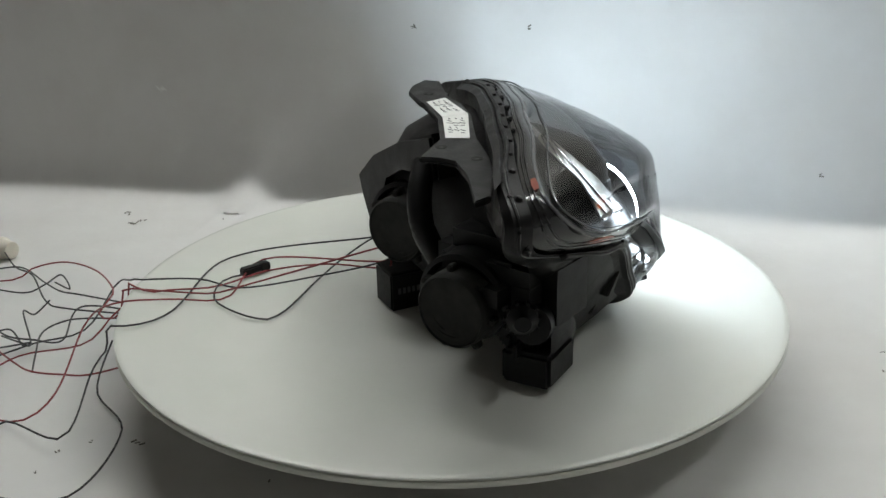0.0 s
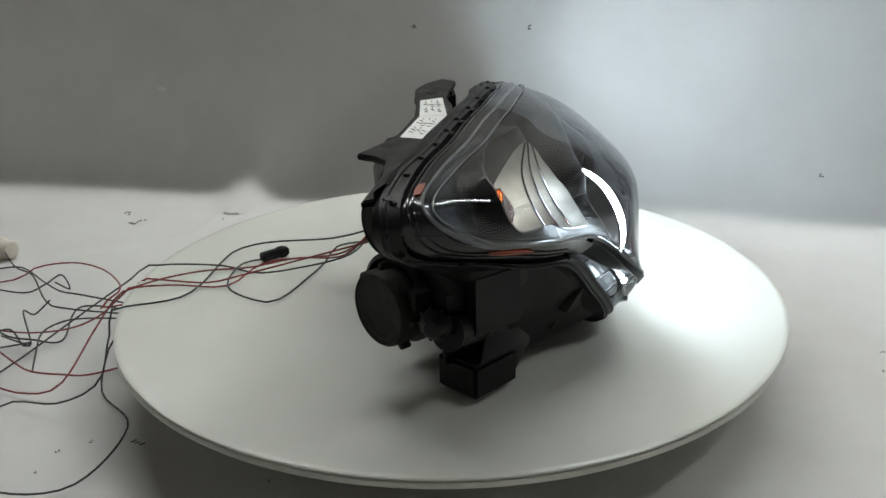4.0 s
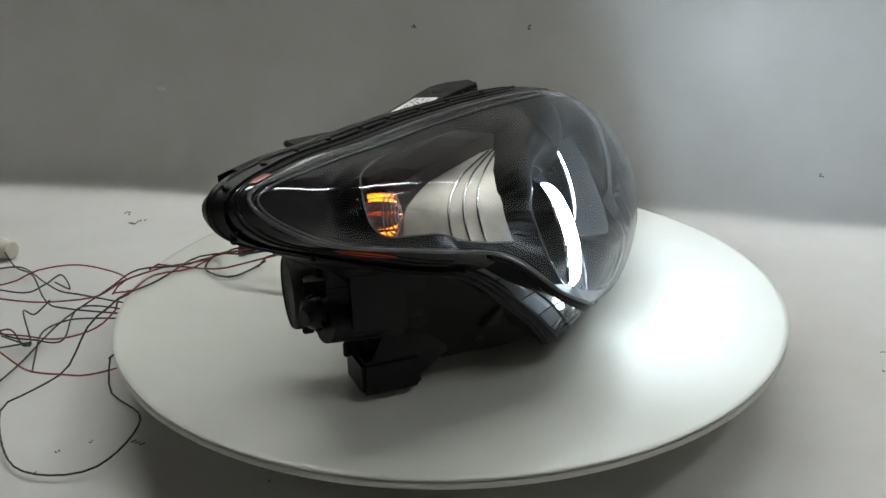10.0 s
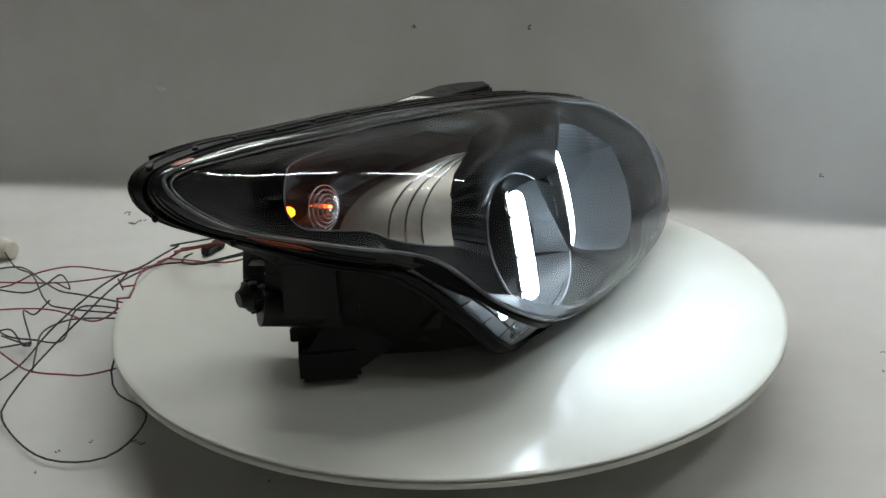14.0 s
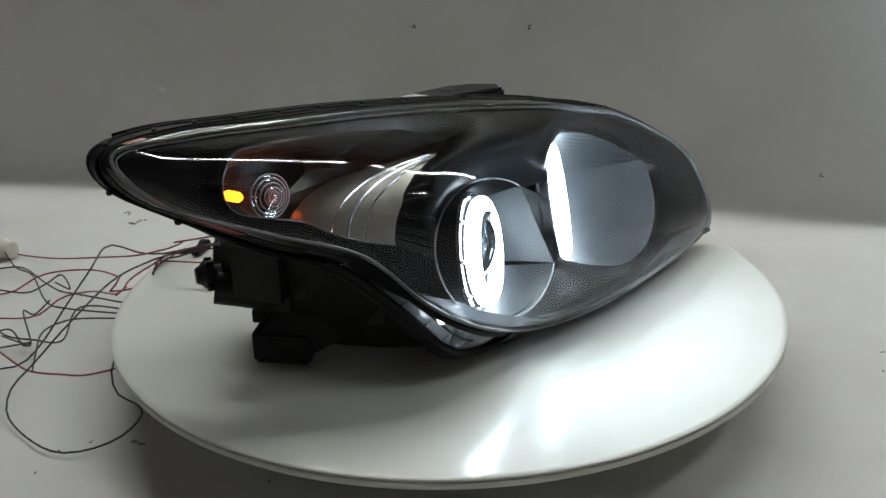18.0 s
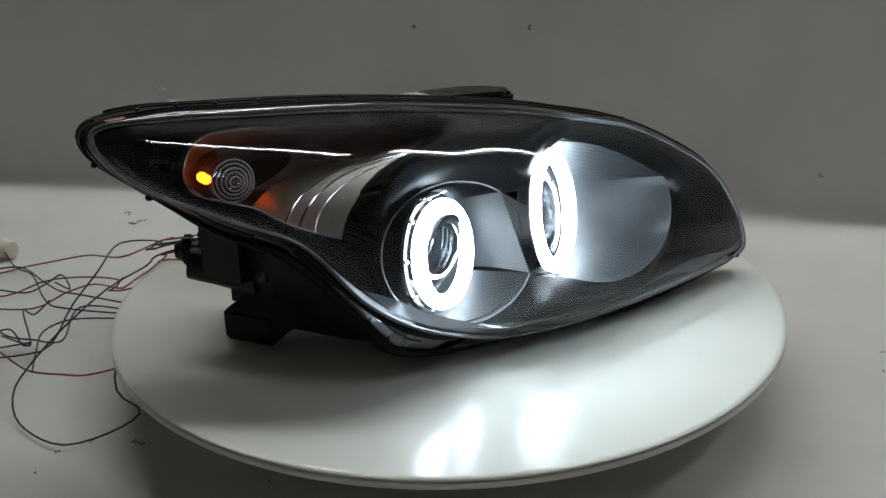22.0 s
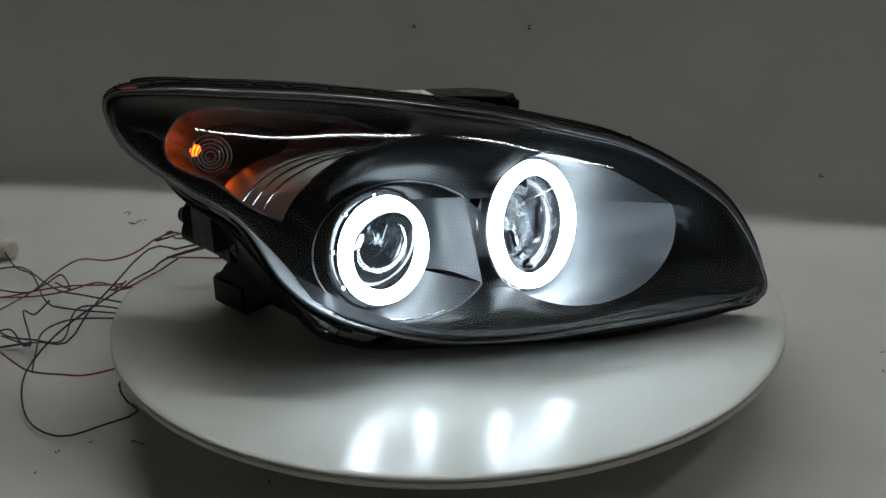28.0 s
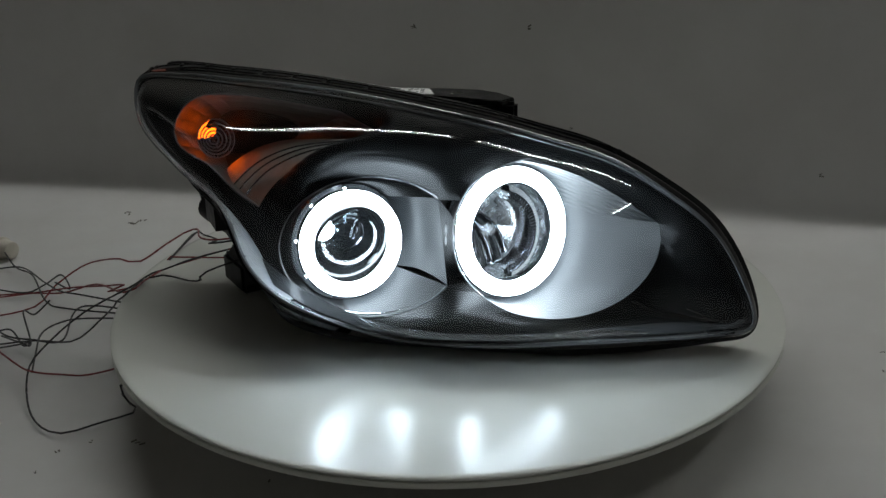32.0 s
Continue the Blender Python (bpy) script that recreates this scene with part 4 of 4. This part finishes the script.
SPARE_EARLY = (((-0.438, -0.01), (-0.415, 0.028), (-0.353, 0.03), (-0.324, 0.046), (-0.274, 0.007), (-0.218, 0.017), (-0.17, 0.054), (-0.115, 0.049), (-0.052, -0.019)),
               ((-0.493, 0.133), (-0.439, 0.097), (-0.395, 0.075), (-0.345, 0.034), (-0.304, 0.021), (-0.26, 0.066), (-0.205, 0.063), (-0.162, 0.072), (-0.114, 0.021)),
               ((-0.516, 0.192), (-0.458, 0.189), (-0.413, 0.168), (-0.359, 0.122), (-0.311, 0.048), (-0.288, 0.067), (-0.276, 0.088), (-0.261, 0.095), (-0.235, 0.037)))
SPARE_LATE = (((-0.568, 0.328), (-0.509, 0.298), (-0.454, 0.259), (-0.38, 0.197), (-0.314, 0.105), (-0.294, 0.115), (-0.279, 0.125), (-0.269, 0.12), (-0.248, 0.059)),
              ((-0.485, 0.112), (-0.471, 0.198), (-0.448, 0.221), (-0.41, 0.192), (-0.343, 0.084), (-0.324, 0.12), (-0.314, 0.151), (-0.293, 0.136), (-0.262, 0.068)),
              ((-0.485, 0.112), (-0.441, 0.138), (-0.427, 0.173), (-0.39, 0.168), (-0.331, 0.091), (-0.306, 0.081), (-0.287, 0.134), (-0.263, 0.151), (-0.212, 0.057)))
LOOP_Z = (0.003, 0.004, 0.003, 0.003, 0.003, 0.004, 0.02)
LOOP = (((-0.181, 0.051), (-0.212, 0.029), (-0.212, -0.015), (-0.17, -0.053), (-0.147, -0.042), (-0.111, 0.058), (-0.073, 0.09)),
        ((-0.171, 0.097), (-0.197, 0.084), (-0.204, 0.029), (-0.173, -0.002), (-0.153, 0.003), (-0.127, 0.059), (-0.121, 0.06)),
        ((-0.254, 0.101), (-0.258, 0.094), (-0.258, 0.08), (-0.244, 0.069), (-0.234, 0.071), (-0.218, 0.075), (-0.2, 0.044)),
        ((-0.278, 0.095), (-0.288, 0.067), (-0.289, 0.047), (-0.288, 0.088), (-0.277, 0.092), (-0.265, 0.102), (-0.251, 0.067)),
        ((-0.292, 0.156), (-0.305, 0.163), (-0.318, 0.171), (-0.312, 0.167), (-0.298, 0.158), (-0.288, 0.153), (-0.272, 0.113)),
        ((-0.265, 0.158), (-0.271, 0.117), (-0.276, 0.088), (-0.266, 0.159), (-0.255, 0.151), (-0.237, 0.134), (-0.219, 0.088)))
ARCH_Z = (-0.07, -0.07, -0.06, -0.05, -0.04, -0.02, -0.03)
ARCH = (((-0.522, 0.208), (-0.486, 0.214), (-0.468, 0.222), (-0.428, 0.213), (-0.378, 0.163), (-0.33, 0.066), (-0.317, 0.023)),
        ((-0.519, 0.2), (-0.486, 0.214), (-0.462, 0.225), (-0.411, 0.209), (-0.365, 0.163), (-0.321, 0.073), (-0.328, 0.061)),
        ((-0.513, 0.185), (-0.488, 0.201), (-0.462, 0.206), (-0.418, 0.201), (-0.365, 0.163), (-0.327, 0.108), (-0.318, 0.101)),
        ((-0.507, 0.169), (-0.478, 0.175), (-0.453, 0.197), (-0.417, 0.187), (-0.378, 0.163), (-0.332, 0.094), (-0.322, 0.088)),
        ((-0.504, 0.162), (-0.476, 0.168), (-0.437, 0.166), (-0.399, 0.15), (-0.355, 0.125), (-0.323, 0.082), (-0.319, 0.095)),
        ((-0.504, 0.162), (-0.476, 0.168), (-0.433, 0.156), (-0.397, 0.142), (-0.354, 0.122), (-0.323, 0.079), (-0.319, 0.095)))
STEP = 0.0125


def wire_path(rows, heights, t):
    """The wire's line at time t, from the headlamp's end outwards."""
    k = max(i for i in range(len(WIRE_TIMES)) if WIRE_TIMES[i] <= t)
    k = min(k, len(rows) - 2)
    f = smooth01((t - WIRE_TIMES[k]) / (WIRE_TIMES[k + 1] - WIRE_TIMES[k])) * 0.5 + 0.5 * (t - WIRE_TIMES[k]) / (WIRE_TIMES[k + 1] - WIRE_TIMES[k])
    pts = [Vector((*a, z)).lerp(Vector((*b, z)), f) for a, b, z in zip(rows[k], rows[k + 1], heights)]
    turned = Matrix.Rotation(radians(float(np.interp(t, [a for a, b in TURN], [b for a, b in TURN]))), 3, "Z")
    line = spline([turned @ Vector((0.002, 0.066, 0.070 - 0.012 * (len(pts) % 3)))] + pts[::-1], 160)
    for p in line:
        away = math.hypot(p.x, p.y)
        if away < 0.306 and p.z > -0.045:
            p.z = max(p.z, 0.003)
    return line


def along(line, s, tail):
    """A point s metres along the line; past its end it runs straight on over the ground, or doubles back."""
    for a, b in zip(line, line[1:]):
        d = (b - a).length
        if s <= d:
            return a.lerp(b, s / d if d else 0)
        s -= d
    if tail.length == 0:
        return along(line[::-1], s, Vector((-1, 0, 0)))
    return line[-1] + tail * s


def piece_mesh(material, length, radius):
    bm = lathe([(0.0001, -length / 2 - radius * 0.7), (radius * 0.7, -length / 2 - radius * 0.3), (radius, -length / 2 + radius * 0.2),
                (radius, length / 2 - radius * 0.2), (radius * 0.7, length / 2 + radius * 0.3), (0.0001, length / 2 + radius * 0.7)], 8)
    me = bpy.data.meshes.new("wire_piece")
    bm.to_mesh(me)
    bm.free()
    me.shade_smooth()
    me.materials.append(material)
    return me


moving_pieces = []
TIMES = list(range(33))


def moving_wire(rows, heights, material, label, radius=0.0009, tail=(-1, 0.1, 0)):
    root = tagged(new("wire"), label, "wire", group="headlamp wires")
    lines = [wire_path(rows, heights, t) for t in TIMES]
    longest = max(sum((b - a).length for a, b in zip(l, l[1:])) for l in lines)
    n = int(longest / STEP)
    me = piece_mesh(material, STEP * 1.04, radius)
    ends = [[along(l, STEP * k, Vector(tail).normalized()) for k in range(n + 1)] for l in lines]
    for k in range(n):
        ob = new("wire_piece", me)
        ob.parent = root
        keys = []
        for t, e in zip(TIMES, ends):
            a, b = e[k], e[k + 1]
            keys.append((t, Matrix.Translation((a + b) / 2) @ (b - a).to_track_quat("Z", "Y").to_matrix().to_4x4()))
        ob.matrix_basis = keys[0][1]
        moving_pieces.append((ob, keys))
    return root


moving_wire(LONG_EARLY + LONG_LATE, LONG_Z, WIRE_BLACK, "long thin black wire looping from headlamp to ground", tail=(1, 0.4, 0))
moving_wire(BLACK_EARLY + BLACK_LATE, DISC_Z, WIRE_BLACK, "thin black wire running across the white disc")
moving_wire(RED_EARLY + RED_LATE, DISC_Z, WIRE_RED, "thin dark red wire running across the white disc")
moving_wire(SPARE_EARLY + SPARE_LATE, DISC_Z, WIRE_RED, "thin dark red wire trailing from the headlamp")
moving_wire(LOOP, LOOP_Z, WIRE_BLACK, "thin black wire loop lying on the disc", tail=(0, 0, 0))
moving_wire(ARCH, ARCH_Z, WIRE_RED, "thin dark red wire arching over the backdrop")


def build_connector():
    root = tagged(new("wire_connector"), "small black plastic plug joining the wires", "plug")
    part("body", box((0.030, 0.009, 0.008), None, 0.0012), BLACK_PLASTIC, root)
    part("collar", box((0.008, 0.0105, 0.0092), Matrix.Translation((0.008, 0, 0)), 0.001), RUBBER, root)
    return root


connector = build_connector()


# wires that lie still on the ground beside the turntable
def resting_wire(points, material, label):
    pts = [Vector((x, y, FLOOR_Z + 0.003 + 0.016 * abs(math.sin(1.7 * k + x * 30)))) for k, (x, y) in enumerate(points)]
    root = tagged(new("wire"), label, "wire", group="headlamp wires")
    part("strand", tube(spline(pts, 60), 0.0009, 7), material, root)
    return root


for pts, mat, lab in (
        (((-0.557, 0.337), (-0.498, 0.238), (-0.461, 0.197), (-0.421, 0.123), (-0.388, 0.101), (-0.29, 0.10), (-0.24, 0.06)), WIRE_BLACK, "thin black wire lying on the white backdrop"),
        (((-0.524, 0.248), (-0.488, 0.238), (-0.446, 0.189), (-0.415, 0.151), (-0.386, 0.135), (-0.29, 0.117), (-0.22, 0.08)), WIRE_BLACK, "thin black wire lying on the white backdrop"),
        (((-0.443, 0.053), (-0.415, 0.028), (-0.41, 0.04), (-0.436, 0.097), (-0.436, 0.124), (-0.42, 0.13)), WIRE_BLACK, "short coiled black wire end on the backdrop"),
        (((-0.46, 0.043), (-0.406, -0.012), (-0.383, -0.032), (-0.359, -0.027), (-0.336, -0.015), (-0.29, 0.009)), WIRE_RED, "thin dark red wire lying on the backdrop"),
        (((-0.48, 0.098), (-0.439, 0.049), (-0.411, 0.049), (-0.385, 0.057), (-0.378, 0.107), (-0.30, 0.099)), WIRE_BLACK, "thin black wire bending towards the turntable"),
        (((-0.53, 0.199), (-0.463, 0.167), (-0.444, 0.184), (-0.427, 0.191), (-0.409, 0.162), (-0.428, 0.173)), WIRE_BLACK, "loose black wire end curled on the backdrop"),
        (((-0.457, 0.041), (-0.437, 0.059), (-0.421, 0.046), (-0.408, 0.034), (-0.433, 0.049), (-0.446, 0.012)), WIRE_BLACK, "small tangle of black wire on the backdrop"),
        (((-0.384, -0.03), (-0.395, 0.01), (-0.405, 0.058), (-0.395, 0.089), (-0.365, 0.083), (-0.30, 0.09)), WIRE_BLACK, "thin black wire rising from the red one")):
    resting_wire(pts, mat, lab)


def build_bulb_socket():
    # a pale lamp holder that lies among the wires
    root = tagged(new("lamp_holder"), "small pale cream lamp holder lying among the wires", "lamp holder")
    cream = surface("cream_plastic", (0.60, 0.56, 0.48), (0.68, 0.64, 0.56), (0.4, 0.5), 60, 500, 0.1)
    part("shell", disc_lathe([(0.001, -0.02), (0.009, -0.02), (0.012, 0.0), (0.010, 0.018), (0.001, 0.02)], 20, pose(-0.53, 0.29, FLOOR_Z + 0.013, 90, 0, 60)), cream, root)
    part("rim", lathe([(0.0118, -0.003), (0.0135, -0.002), (0.0135, 0.002), (0.0118, 0.003)], 20, pose(-0.53, 0.29, FLOOR_Z + 0.013, 90, 0, 60)), cream, root)


build_bulb_socket()


# small dirt flecks on the backdrop
def fleck(m, size, material, seed):
    rnd = random.Random(seed)
    bm = bmesh.new()
    for _ in range(4):
        a, r = rnd.uniform(0, 6.3), size * rnd.uniform(0, 0.9)
        box((size * rnd.uniform(0.3, 1.0), size * rnd.uniform(0.12, 0.3), 0.0006),
            m @ Matrix.Translation((r * math.cos(a), r * math.sin(a), 0)) @ Matrix.Rotation(rnd.uniform(0, 3), 4, "Z"), bm=bm)
    return obj("dirt_fleck", bm, material, smooth=False)


DIRT = surface("dirt", (0.10, 0.09, 0.08), (0.16, 0.15, 0.13), (0.8, 0.9), 90, 600, 0.2)
flecks = [(Matrix.Translation((x, y, FLOOR_Z + 0.0040)), s, DIRT) for x, y, s in
          ((-0.416, 0.424, 0.007), (-0.399, 0.388, 0.008), (-0.392, 0.399, 0.006), (-0.287, 0.396, 0.002), (-0.262, -0.134, 0.006), (-0.325, -0.144, 0.004), (-0.334, -0.175, 0.002),
           (-0.144, -0.195, 0.003), (-0.302, -0.132, 0.003), (0.409, -0.002, 0.003), (0.396, -0.039, 0.002), (0.28, 0.36, 0.004))]
flecks += [(wall_frame @ Matrix.Translation((x, -0.004, FLOOR_Z + h)) @ Matrix.Rotation(radians(90), 4, "X"), s, DIRT) for x, h, s in
           ((-0.034, 0.234, 0.006), (0.109, 0.234, 0.006), (0.162, 0.109, 0.003), (0.466, 0.060, 0.004), (0.380, 0.032, 0.006))]
flecks += [(wall_frame @ Matrix.Translation((-0.382, -0.006, FLOOR_Z + 0.148)) @ Matrix.Rotation(radians(90), 4, "X"), 0.008, PAPER)]
for k, (m, s, mat) in enumerate(flecks):
    tagged(fleck(m, s, mat, k), "torn white paper scrap on the backdrop" if mat is PAPER else "small dark dirt fleck on the backdrop", "scrap" if mat is PAPER else "dirt", group="flecks")


# ---------------------------------------------------------------- what turns and drifts
def motions():
    for ob in (turntable, headlamp, ballast):
        walk(ob, [(t, pose(0, 0, 0, 0, 0, a)) for t, a in TURN])
    for ob, keys in moving_pieces:
        walk(ob, keys)
    walk(connector, [(0, pose(-0.186, 0.053, 0.0052, 0, 0, 40)), (6, pose(-0.170, 0.101, 0.0052, 0, 0, 38)), (13, pose(-0.23, 0.11, 0.0052, 0, 0, 60)),
                     (19, pose(-0.25, 0.11, 0.0052, 0, 0, 80)), (25, pose(-0.25, 0.13, 0.0052, 0, 0, 90)), (32, pose(-0.22, 0.15, 0.0052, 0, 0, 100))])


motions()
